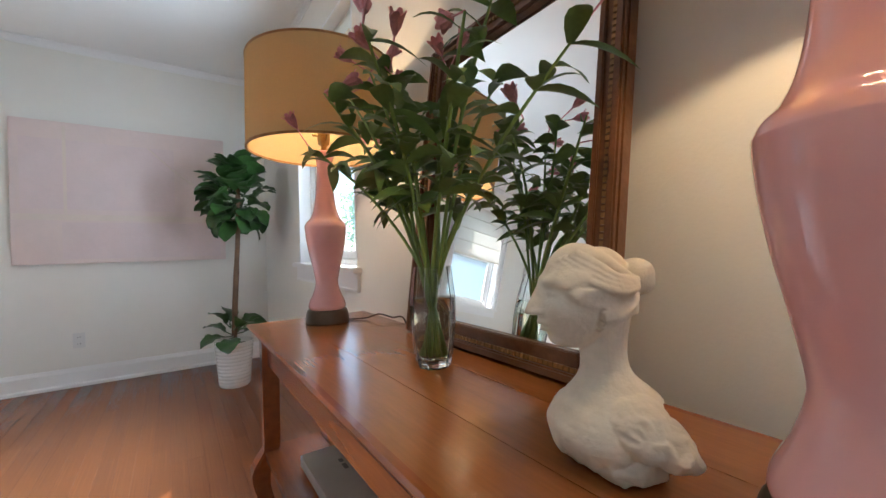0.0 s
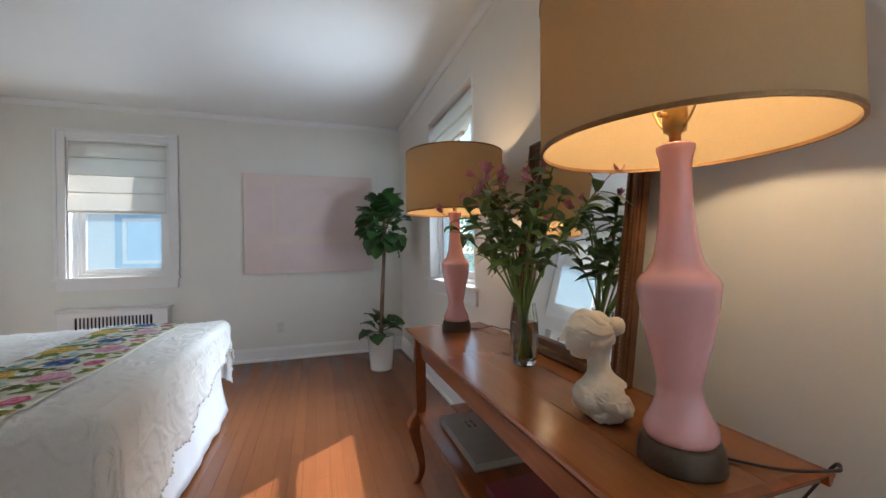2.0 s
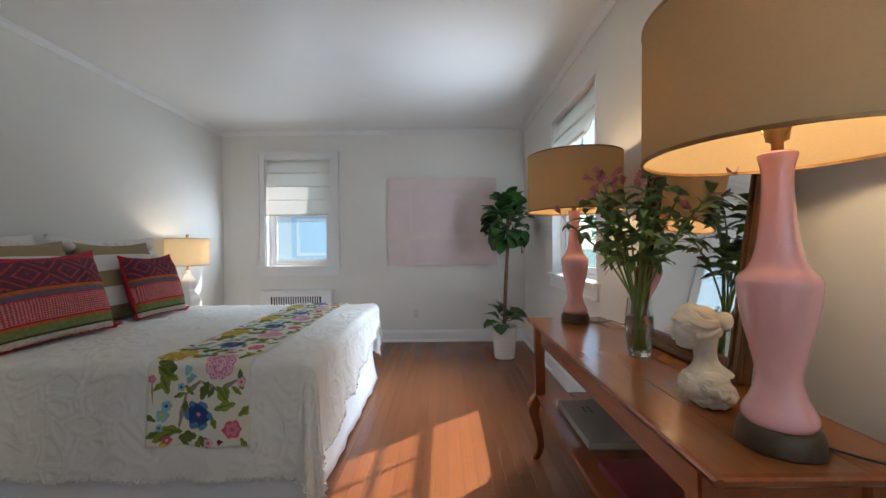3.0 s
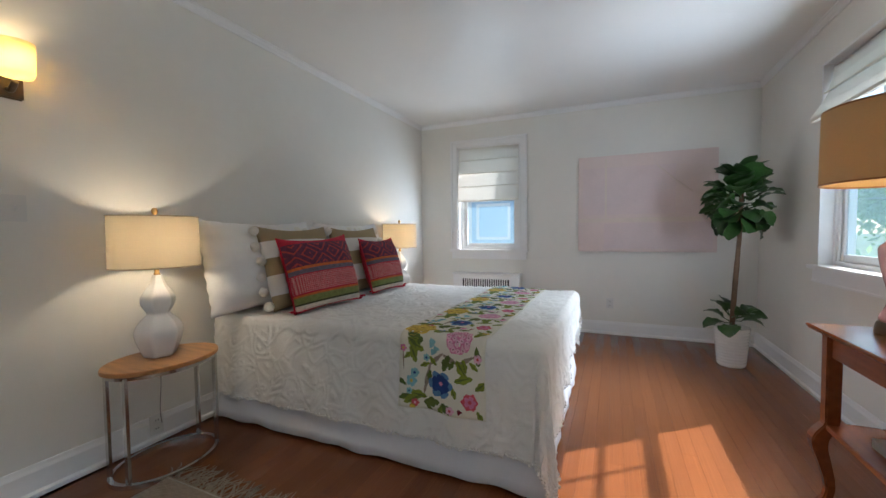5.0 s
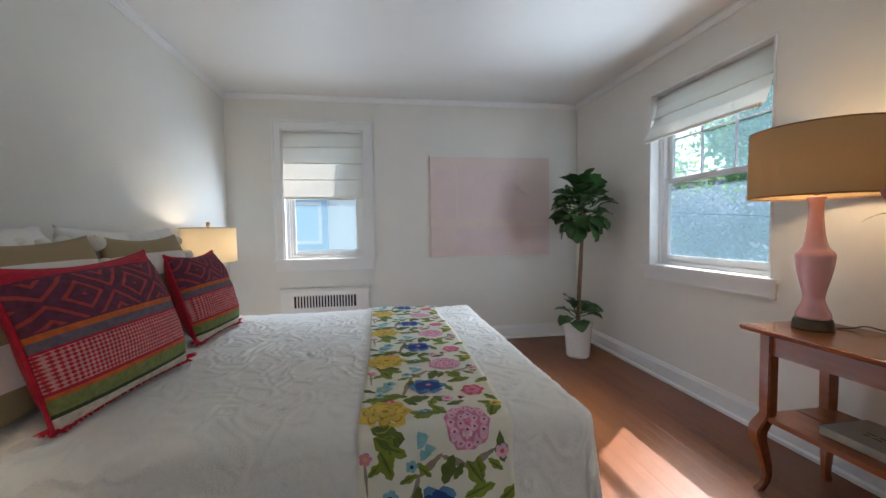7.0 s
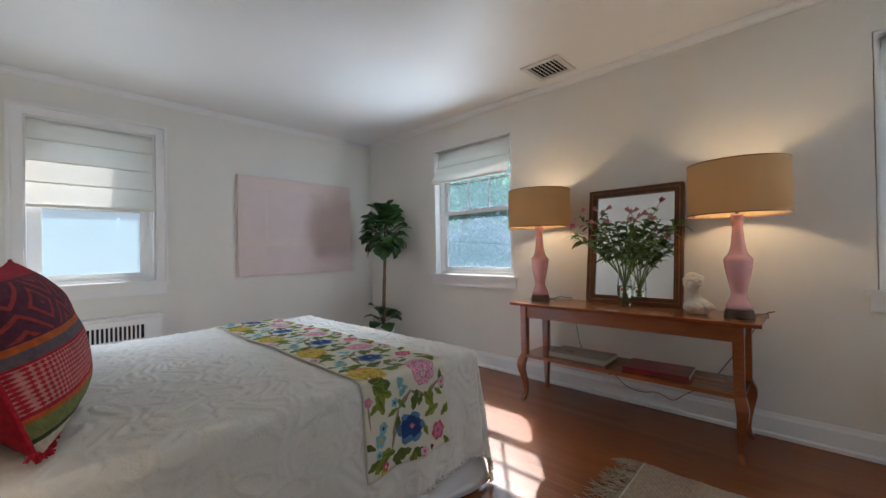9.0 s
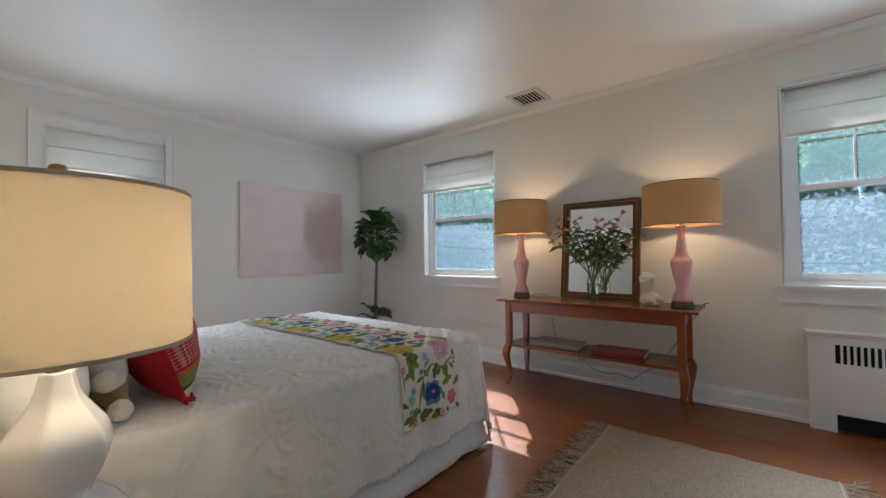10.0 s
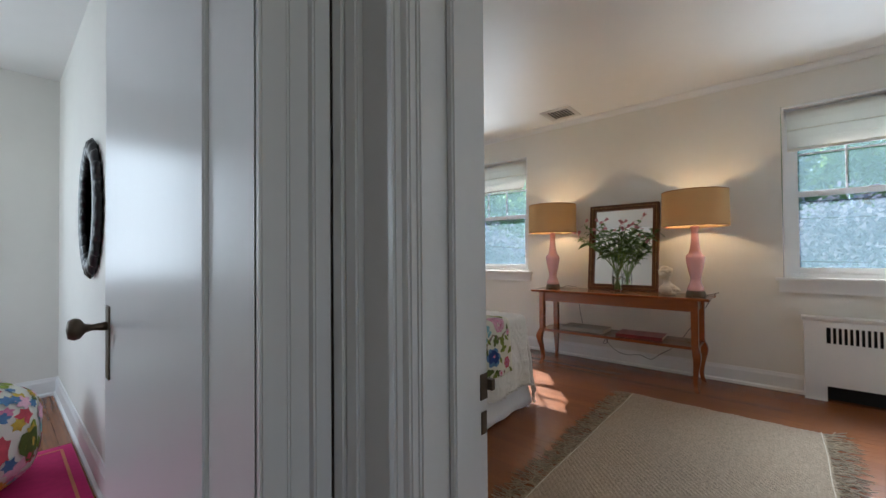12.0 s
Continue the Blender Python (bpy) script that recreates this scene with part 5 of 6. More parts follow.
# ---- pillows ----
def pillow_mesh(w, h, t, seed, ruff=0.0, n=34):
    """Local x across, z up, y thickness; origin at the bottom centre."""
    bm = bmesh.new()
    sides = []
    for s in (-1, 1):
        rows = []
        for i in range(n + 1):
            u = -1 + 2 * i / n
            row = []
            for j in range(n + 1):
                v = -1 + 2 * j / n
                prof = ((1 - abs(u) ** 2.6) * (1 - abs(v) ** 2.6))
                th = t / 2 * max(prof, 0) ** 0.55
                th += 0.006 * noise.noise(Vector((u * 3.1 + seed, v * 3.1, s))) * (1 if prof > 0.02 else 0)
                th += ruff * 0.030 * (noise.noise(Vector((u * 2.2 + v * 3.5 + seed, v * 1.4 - u * 4.0, s * 3))) + 0.5 * noise.noise(Vector((u * 7 + seed, v * 5 - u * 6, s * 5)))) * min(1, prof * 3)
                # edges pull in between the corners
                kx = 1 - 0.045 * (1 - v * v) * abs(u) ** 3
                kz = 1 - 0.055 * (1 - u * u) * abs(v) ** 3
                x = u * w / 2 * kx
                z = (v * kz + 1) * h / 2
                sag = -0.018 * (1 - u * u) * (1 if v > 0 else 0) * v
                row.append(bm.verts.new((x + ruff * 0.010 * math.sin(v * 24 + seed), s * th, z + sag + ruff * 0.010 * math.sin(u * 27 + seed) * max(0, v) ** 6)))
            rows.append(row)
        for i in range(n):
            for j in range(n):
                bm.faces.new((rows[i][j], rows[i + 1][j], rows[i + 1][j + 1], rows[i][j + 1]))
        sides.append(rows)
    bmesh.ops.remove_doubles(bm, verts=bm.verts[:], dist=0.0004)
    return bm


def put_pillow(name, at, w, h, t, lean, rz, m, label, category, seed, ruff=0.0, roll=0):
    d = empty(name, at, label, category)
    d.matrix_world = pose(*at, 0, 0, rz) @ pose(0, 0, 0, -lean, 0, 0) @ pose(0, 0, 0, 0, roll, 0)
    part("cushion_body", pillow_mesh(w, h, t, seed, ruff), m, d, smooth=True)
    return d


M_stripe = mat("tan_white_striped_linen", (0.5, 0.4, 0.25), 0.9, bump=0.2, bscale=250)
TAN, WHT = (0.33, 0.255, 0.14), (0.76, 0.74, 0.70)
bands(M_stripe, 2, [(0.0, TAN), (0.17, WHT), (0.40, TAN), (0.60, WHT), (0.80, TAN)], 1 / 0.57)

M_kilim = mat("woven_red_kilim", (0.4, 0.03, 0.05), 0.92, bump=0.5, bscale=140)
RED, PLUM, ORG, GRN, DKG, SLATE, CRM = (0.46, 0.016, 0.04), (0.12, 0.03, 0.06), (0.55, 0.12, 0.03), (0.20, 0.23, 0.07), (0.045, 0.055, 0.02), (0.14, 0.11, 0.14), (0.62, 0.55, 0.45)
kr = bands(M_kilim, 2, [(0.0, RED), (0.02, CRM), (0.09, DKG), (0.115, GRN), (0.20, ORG), (0.23, RED), (0.50, SLATE), (0.56, ORG), (0.60, PLUM), (0.93, RED)], 1 / 0.47)


def kilim_weave():
    t = M_kilim.node_tree
    b = t.nodes["Principled BSDF"]
    tc = [n for n in t.nodes if n.type == "TEX_COORD"][0]
    ck = t.nodes.new("ShaderNodeTexChecker")
    mp = t.nodes.new("ShaderNodeMapping")
    mp.inputs["Rotation"].default_value = (0, radians(45), 0)
    mp.inputs["Scale"].default_value = (118, 0.0, 118)
    ck.inputs["Scale"].default_value = 1.0
    ck.inputs["Color1"].default_value, ck.inputs["Color2"].default_value = (1, 1, 1, 1), (0, 0, 0, 1)
    t.links.new(tc.outputs["Object"], mp.inputs[0])
    t.links.new(mp.outputs[0], ck.inputs[0])
    # where the zigzag and the diamonds stand
    sp = t.nodes.new("ShaderNodeSeparateXYZ")
    t.links.new(tc.outputs["Object"], sp.inputs[0])

    def math_(op, a, c=None, v=None):
        n = t.nodes.new("ShaderNodeMath")
        n.operation = op
        t.links.new(a, n.inputs[0])
        if c is not None:
            t.links.new(c, n.inputs[1])
        if v is not None:
            n.inputs[1].default_value = v
        return n.outputs[0]
    z = sp.outputs[2]
    zz = math_("MULTIPLY", math_("GREATER_THAN", z, v=0.118), math_("LESS_THAN", z, v=0.228))
    mix = t.nodes.new("ShaderNodeMix")
    mix.data_type = "RGBA"
    fac = math_("MULTIPLY", zz, ck.outputs["Fac"])
    t.links.new(fac, mix.inputs[0])
    t.links.new(kr.outputs[0], mix.inputs[6])
    mix.inputs[7].default_value = (0.56, 0.26, 0.24, 1)
    # diamonds in the upper field
    dx = math_("ABSOLUTE", math_("SUBTRACT", math_("PINGPONG", math_("ADD", sp.outputs[0], v=0.5), v=0.09), v=0.0))
    dz = math_("ABSOLUTE", math_("SUBTRACT", z, v=0.36))
    dist = math_("ADD", math_("MULTIPLY", dx, v=0.85), dz)
    band = math_("LESS_THAN", math_("PINGPONG", dist, v=0.022), v=0.006)
    up = math_("MULTIPLY", math_("GREATER_THAN", z, v=0.288), math_("LESS_THAN", z, v=0.432))
    mix2 = t.nodes.new("ShaderNodeMix")
    mix2.data_type = "RGBA"
    t.links.new(math_("MULTIPLY", band, up), mix2.inputs[0])
    t.links.new(mix.outputs[2], mix2.inputs[6])
    mix2.inputs[7].default_value = (0.40, 0.05, 0.05, 1)
    nz = t.nodes.new("ShaderNodeTexNoise")
    nz.inputs["Scale"].default_value = 55
    t.links.new(tc.outputs["Object"], nz.inputs[0])
    mr = t.nodes.new("ShaderNodeMapRange")
    mr.inputs["To Min"].default_value, mr.inputs["To Max"].default_value = 0.55, 1.45
    t.links.new(nz.outputs[0], mr.inputs[0])
    hs = t.nodes.new("ShaderNodeHueSaturation")
    t.links.new(mr.outputs[0], hs.inputs["Value"])
    mix3 = t.nodes.new("ShaderNodeMix")
    mix3.data_type = "RGBA"
    t.links.new(math_("GREATER_THAN", sp.outputs[1], v=-0.004), mix3.inputs[0])
    t.links.new(mix2.outputs[2], mix3.inputs[6])
    mix3.inputs[7].default_value = (0.40, 0.012, 0.025, 1)
    t.links.new(mix3.outputs[2], hs.inputs["Color"])
    t.links.new(hs.outputs[0], b.inputs["Base Color"])


kilim_weave()
ZB = BZ + 0.010
# the pillows face the foot of the bed: local y points to the wall
for k, y in enumerate((1.54, 2.52)):
    put_pillow("bed_pillow", (-2.60, y, ZB + 0.005), 0.92, 0.60, 0.29, 12, 90, M_pillow, "large white cotton pillow leaning on the wall", "pillow", 2 + k, 0.35)
rq = random.Random(5)
for k, y in enumerate((1.70, 2.40)):
    d = put_pillow("striped_cushion", (-2.42, y, ZB), 0.66, 0.57, 0.17, 16, 90, M_stripe, "tan and white striped cushion edged with pompoms", "cushion", 7 + k)
    for side in (-1, 1):
        for i in range(6):
            bm = bmesh.new()
            bmesh.ops.create_icosphere(bm, subdivisions=3, radius=0.031)
            for v in bm.verts:
                v.co *= 1 + 0.10 * noise.noise(v.co * 90 + Vector((i, side, k)))
            p = part("pompom", bm, M_pom, d, "ivory wool pompom", smooth=True)
            p.location = (side * (0.335 + rq.uniform(0, 0.02)), rq.uniform(-0.02, 0.02), 0.04 + i * 0.098)
    for i in range(7):
        bm = bmesh.new()
        bmesh.ops.create_icosphere(bm, subdivisions=3, radius=0.031)
        for v in bm.verts:
            v.co *= 1 + 0.10 * noise.noise(v.co * 90 + Vector((i, 9, k)))
        p = part("pompom", bm, M_pom, d, "ivory wool pompom", smooth=True)
        p.location = (-0.27 + i * 0.09, 0.06 + rq.uniform(-0.01, 0.01), 0.545 + rq.uniform(-0.012, 0.008))
def red_fringe(d, w, h, seed):
    """Short red wool threads along the bottom seam and a tassel at each lower corner."""
    r = random.Random(seed)
    bm = bmesh.new()
    n = int(w / 0.006)
    for k in range(n):
        u = -1 + 2 * k / (n - 1)
        a = Vector((u * w / 2 * 0.985, r.uniform(-0.006, 0.002), 0.014 + 0.026 * (1 - u * u)))
        tube(bm, [a, a + Vector((r.uniform(-0.006, 0.006), -0.012, -0.010)), a + Vector((r.uniform(-0.01, 0.01), -0.024, -0.012 - 0.012 * (1 - u * u)))], [0.004, 0.0042, 0.003], 5)
    tagged(part("fringe", bm, M_redwool, d, "short red wool fringe", smooth=True), kind="stuff")
    for sx in (-1, 1):
        bm = bmesh.new()
        for k in range(14):
            a = Vector((sx * w * 0.488, 0, 0.014))
            e = a + Vector((sx * r.uniform(0.02, 0.045), r.uniform(-0.025, 0.012), r.uniform(-0.004, 0.012)))
            tube(bm, [a, (a + e) / 2 + Vector((0, 0, 0.006)), e], [0.004, 0.004, 0.002], 5)
        part("tassel", bm, M_redwool, d, "red wool corner tassel", smooth=True)
    for sx in (-1, 1):
        bm = tube(bmesh.new(), [(sx * (w / 2 * (1 - 0.045 * (1 - (2 * k / 20 - 1) ** 2)) + 0.002), 0, h * k / 20) for k in range(21)], 0.006, 6)
        part("piping", bm, M_redwool, d, "red wool edge", smooth=True)


M_redwool = mat("red_wool", (0.50, 0.012, 0.035), 0.95, var=0.3, scale=60, bump=0.4, bscale=200)
red_fringe(put_pillow("kilim_cushion", (-2.215, 1.665, ZB), 0.56, 0.50, 0.25, 18, 80, M_kilim, "red handwoven cushion with diamond and striped bands", "cushion", 20, roll=-2), 0.56, 0.50, 1)
red_fringe(put_pillow("kilim_cushion", (-2.235, 2.445, ZB), 0.45, 0.47, 0.21, 17, 86, M_kilim, "smaller red handwoven cushion with striped bands", "cushion", 23), 0.45, 0.47, 2)


# ---- nightstands and bedside lamps ----
def nightstand(x, y):
    d = empty("nightstand", (x, y, 0), "oval wooden nightstand on polished steel legs", "nightstand", "nightstands")
    rx, ry, zt = 0.20, 0.265, 0.55
    part("tabletop", lathe([(0.0, zt - 0.022), (0.985, zt - 0.022), (1.0, zt - 0.018), (1.0, zt - 0.004), (0.988, zt), (0.0, zt)], 56, rx, ry), M_oak, d)
    part("rim", lathe([(0.93, zt - 0.042), (0.93, zt - 0.022), (0.90, zt - 0.022), (0.90, zt - 0.042), (0.93, zt - 0.042)], 56, rx, ry), M_chrome, d, smooth=False)
    part("base_ring", lathe([(0.95, 0.0), (0.95, 0.022), (0.87, 0.022), (0.87, 0.0), (0.95, 0.0)], 56, rx, ry), M_chrome, d)
    for a in (25, 155, 205, 335):
        lx, ly = 0.91 * rx * math.cos(radians(a + 90)), 0.91 * ry * math.sin(radians(a + 90))
        part("leg", boxes(((lx - 0.013, ly - 0.007, 0.02), (lx + 0.013, ly + 0.007, zt - 0.03))), M_chrome, d, bevel=0.001)
    return d


nightstand(-2.585, 0.805)
nightstand(-2.585, 3.33)


def gourd_lamp(at, watts):
    d = empty("bedside_lamp", at, "white faceted gourd ceramic lamp with oval cream shade, lit", "table lamp", "bedside lamps", rz=12)
    bm = lathe(curved([(0.064, 0.0), (0.070, 0.008), (0.090, 0.06), (0.104, 0.115), (0.099, 0.152), (0.079, 0.186), (0.055, 0.211), (0.049, 0.223), (0.055, 0.236), (0.069, 0.262), (0.074, 0.290), (0.068, 0.318), (0.050, 0.347), (0.033, 0.374), (0.025, 0.400), (0.021, 0.420)], 4), 72)
    for v in bm.verts:
        a = math.atan2(v.co.y, v.co.x) % (math.pi / 3) - math.pi / 6
        flat = min(0.985, 0.872 / math.cos(a))
        v.co.x *= flat * 1.06
        v.co.y *= flat * 1.06
    part("body", bm, M_whiteglaze, d, smooth=True)
    part("socket", lathe([(0.014, 0.418), (0.014, 0.43), (0.011, 0.432), (0.011, 0.50)], 20), M_brass, d, smooth=True)
    z0, z1, sx, sy = 0.462, 0.722, 0.185, 0.205
    part("shade", lathe([(1.0, z0), (0.985, z1), (0.970, z1), (0.985, z0), (1.0, z0)], 160, sx, sy), M_shade_cream, d, "cream linen oval shade")
    bm = lathe([(1.006, z0 - 0.001), (1.006, z0 + 0.005), (0.978, z0 + 0.005), (0.978, z0 - 0.001), (1.006, z0 - 0.001)], 72, sx, sy)
    part("shade_rim", bm, M_hem, d, "taupe rim tape")
    bm = lathe([(0.991, z1 - 0.005), (0.991, z1 + 0.001), (0.963, z1 + 0.001), (0.963, z1 - 0.005), (0.991, z1 - 0.005)], 72, sx, sy)
    part("shade_rim", bm, M_hem, d, "taupe rim tape")
    bm = bmesh.new()
    tube(bm, [(0, 0, 0.50), (0, 0, 0.735)], 0.004, 8)
    for k in range(3):
        a = k * 2.094
        tube(bm, [(0, 0, 0.715), (0.97 * sx * math.cos(a), 0.97 * sy * math.sin(a), 0.715)], 0.002, 5)
    part("harp", bm, M_brass, d)
    part("finial", lathe([(0.006, 0.728), (0.013, 0.738), (0.015, 0.752), (0.010, 0.764), (0.0, 0.767)], 16), M_brass, d, smooth=True)
    bm = bmesh.new()
    bmesh.ops.create_uvsphere(bm, u_segments=16, v_segments=10, radius=0.028)
    for v in bm.verts:
        v.co += Vector((0.03, 0, 0.59))
    b = part("light_bulb", bm, M_bulb, d, "glowing warm bulb", smooth=True)
    b.visible_shadow = False
    bulb("bedside_light", (at[0] + 0.03, at[1], at[2] + 0.59), watts, (1.0, 0.80, 0.55))


gourd_lamp((-2.63, 0.815, 0.5505), 2.6)
gourd_lamp((-2.63, 3.325, 0.5505), 2.6)
cable([(-2.70, 0.83, 0.553), (-2.74, 0.86, 0.552), (-2.79, 0.90, 0.53), (-2.80, 0.91, 0.35), (-2.80, 0.90, 0.20), (-2.79, 0.90, 0.12)], "thin cable dropping to the outlet by the nightstand", 0.002)


# ---- jute rug ----
def rug():
    x0, x1, y0, y1 = -2.42, -0.005, -0.39, 0.71
    d = empty("area_rug", ((x0 + x1) / 2, (y0 + y1) / 2, 0), "beige woven jute rug with long fringe", "rug")
    o = d.location.copy()
    bm = bmesh.new()
    nx, ny = 150, 70
    g = [[bm.verts.new((x0 + (x1 - x0) * i / nx - o.x + 0.004 * math.sin(j * 0.5) * (i in (0, nx)), y0 + (y1 - y0) * j / ny - o.y,
                        0.009 + 0.0014 * (1 if (i + j) % 2 else -1) + 0.003 * noise.noise(Vector((i * .08, j * .08, 0))))) for j in range(ny + 1)] for i in range(nx + 1)]
    for i in range(nx):
        for j in range(ny):
            bm.faces.new((g[i][j], g[i + 1][j], g[i + 1][j + 1], g[i][j + 1]))
    w = part("weave", bm, M_rug, d)
    w.modifiers.new("pile", "SOLIDIFY").thickness = 0.007
    for s in (y0 + 0.012, y1 - 0.012):
        part("hem_cord", tube(bmesh.new(), [(x0 - o.x + (x1 - x0) * k / 20, s - o.y + 0.003 * math.sin(k), 0.012) for k in range(21)], 0.003, 6), M_hem, d, "pale hem cord")
    r = random.Random(2)
    bm = bmesh.new()
    for s, y in ((-1, y0), (1, y1)):
        x = x0
        while x < x1:
            L = r.uniform(0.11, 0.165)
            p = [Vector((x - o.x, y - o.y - s * 0.01, 0.008))]
            ang = r.gauss(0, 0.35)
            for k in range(1, 5):
                ang += r.gauss(0, 0.28)
                p.append(p[-1] + Vector((math.sin(ang) * L / 4, s * math.cos(ang) * L / 4, 0)))
                p[-1].z = 0.004 + max(0, r.gauss(0.003, 0.003))
            tube(bm, p, [0.0024, 0.0026, 0.0022, 0.0022, 0.0016], 4)
            x += r.uniform(0.0045, 0.0085)
    f = part("fringe", bm, M_fringe, d, "loose jute fringe")
    tagged(f, kind="stuff")


rug()


# ---- corner by the rear window: side table with grass plant, armchair ----
def side_table():
    d = empty("side_table", (-0.18, -1.16, 0), "small round white pedestal side table", "side table")
    part("tabletop", lathe([(0.0, 0.372), (0.20, 0.374), (0.25, 0.384), (0.252, 0.392), (0.246, 0.398), (0.0, 0.398)], 48), M_whiteglaze, d, smooth=True)
    part("pedestal", lathe([(0.17, 0.0), (0.17, 0.008), (0.10, 0.02), (0.04, 0.06), (0.028, 0.18), (0.035, 0.32), (0.07, 0.373)], 36), M_whiteglaze, d, smooth=True)
    v = empty("planter", (-0.16, -1.24, 0.3985), "small white planter with arching grass leaves", "plant")
    part("pot", lathe([(0.0, 0.0), (0.05, 0.0), (0.062, 0.10), (0.058, 0.10), (0.05, 0.085), (0.0, 0.085)], 30), M_whiteglaze, v, smooth=True)
    r = random.Random(6)
    for k in range(26):
        a = k * 2.4
        L = r.uniform(0.30, 0.46)
        bm = bmesh.new()
        rows = []
        for i in range(9):
            u = i / 8
            out = L * 0.62 * u ** 1.4
            z = 0.085 + L * (1.3 * u - 0.75 * u * u)
            w = 0.006 * (1 - u) + 0.0008
            c = Vector((math.cos(a) * out, math.sin(a) * out, z))
            s = Vector((-math.sin(a), math.cos(a), 0)) * w
            rows.append([bm.verts.new(c - s), bm.verts.new(c + s)])
        for p, q in zip(rows, rows[1:]):
            bm.faces.new((p[0], p[1], q[1], q[0]))
        part("grass_leaf", bm, M_flleaf, v, smooth=True)


side_table()


def armchair():
    d = empty("armchair", (-1.42, -1.16, 0), "pale grey upholstered armchair with dark piping", "armchair")
    part("seat", boxes(((-0.36, -0.30, 0.12), (0.36, 0.44, 0.37))), M_chair, d, bevel=0.06)
    part("backrest", boxes(((-0.36, -0.46, 0.14), (0.36, -0.30, 0.80))), M_chair, d, bevel=0.05)
    part("piping", tube(bmesh.new(), [(-0.31, 0.445, 0.33), (0.31, 0.445, 0.33), (0.365, 0.38, 0.33), (0.365, -0.28, 0.33)], 0.006, 8), M_piping, d, "dark grey piping")
    for sx in (-0.30, 0.30):
        for sy in (-0.38, 0.36):
            part("leg", lathe([(0.012, 0), (0.02, 0.13)], 14, at=(sx, sy, 0)), M_cherry, d)


armchair()


# ---- side room seen past the open door ----
def side_room():
    b = empty("floral_pouf", (-3.53, 2.74, 0.009), "round soft pouf in a bright floral cover on a rug", "pouf")

    def skin(az, el, off=0.0):
        ca, sa = math.cos(el), math.sin(el)
        q = 0.62
        x = math.copysign(abs(ca) ** q, ca)
        wr = 1 + 0.012 * math.sin(az * 9 + el * 3)
        return Vector((x * math.cos(az) * (0.345 + off) * wr, x * math.sin(az) * (0.345 + off) * wr, 0.25 + math.copysign(abs(sa) ** q, sa) * (0.25 + off)))
    bm = bmesh.new()
    rows = [[bm.verts.new(skin(2 * math.pi * k / 64, -math.pi / 2 + math.pi * (i + 0.02) / 24.04)) for k in range(64)] for i in range(25)]
    for p, q in zip(rows, rows[1:]):
        for k in range(64):
            bm.faces.new((p[k], p[(k + 1) % 64], q[(k + 1) % 64], q[k]))
    bm.faces.new(rows[0][::-1])
    bm.faces.new(rows[-1])
    part("floral_cover", bm, M_floral, b, smooth=True)
    r = random.Random(9)
    for k, col in enumerate(("green", "rose", "aqua", "gold", "pink", "green", "rose", "dark", "gold", "pale", "blue")):
        bm = bmesh.new()
        for i in range(16):
            az, el = r.uniform(-3.1, 0.6), r.uniform(-1.0, 1.2)
            rad = r.uniform(0.06, 0.16)
            lobes = 3 if col in ("green", "dark") else 6
            c = bm.verts.new(skin(az, el, 0.0015 + 0.0004 * k))
            ring = []
            for t in range(18):
                a = t * math.pi / 9
                q = rad * (1 + 0.28 * math.sin(lobes * a + i))
                ring.append(bm.verts.new(skin(az + q * math.cos(a), el + q * math.sin(a), 0.0018 + 0.0004 * k)))
            for t in range(18):
                bm.faces.new((c, ring[t], ring[(t + 1) % 18]))
        tagged(part("printed_motif", bm, PRINT[col], b, smooth=True), kind="stuff")
    rg = empty("striped_rug", (-3.50, 2.4, 0), "magenta rug with orange border stripes", "rug")
    part("field", boxes(((-0.75, -0.95, 0.0005), (0.46, 0.66, 0.008))), M_magenta, rg)
    part("stripe", boxes(((0.405, -0.95, 0.008), (0.418, 0.60, 0.0088)), ((-0.75, 0.588, 0.008), (0.418, 0.60, 0.0088))), M_orange, rg)
    m = empty("carved_mirror", (-3.0, 2.56, 1.39), "oval mirror in a black carved frame", "mirror", rz=-90)
    bm = bmesh.new()
    n = 120
    rings = []
    for k in range(n):
        t = 2 * math.pi * k / n
        c = Vector((0.24 * math.cos(t), -0.02, 0.315 * math.sin(t)))
        o = Vector((math.cos(t), 0, math.sin(t)))
        bmp = 1 + 0.35 * math.sin(k * math.pi / 2.5)
        rings.append([bm.verts.new(c + o * 0.045 * bmp * math.cos(q) + Vector((0, -0.022 * math.sin(q), 0))) for q in [i * math.pi / 4 for i in range(8)]])
    for a, b2 in zip(rings, rings[1:] + rings[:1]):
        for k in range(8):
            bm.faces.new((a[k], a[(k + 1) % 8], b2[(k + 1) % 8], b2[k]))
    part("frame", bm, M_blackframe, m, smooth=True)
    bm = bmesh.new()
    bm.faces.new([bm.verts.new((0.23 * math.cos(2 * math.pi * k / 40), -0.012, 0.305 * math.sin(2 * math.pi * k / 40))) for k in range(40)])
    bmesh.ops.solidify(bm, geom=bm.faces[:], thickness=0.006)
    part("mirror_glass", bm, M_mirror, m)
    p = empty("wall_picture", (-3.50, YN, 1.32), "dark framed picture in black and pink", "picture")
    part("frame", boxes(((-0.11, -0.03, -0.32), (0.11, 0, 0.32))), M_blackframe, p, bevel=0.004)
    part("picture", boxes(((-0.085, -0.032, -0.29), (0.085, -0.0305, 0.02))), PRINT["maroon"], p)


side_room()


# ---- outside ----
tagged(part("ground", boxes(((-400, -400, -3.4), (400, 400, -3.0))), M_ground), "green lawn below the windows", "ground", kind=S)


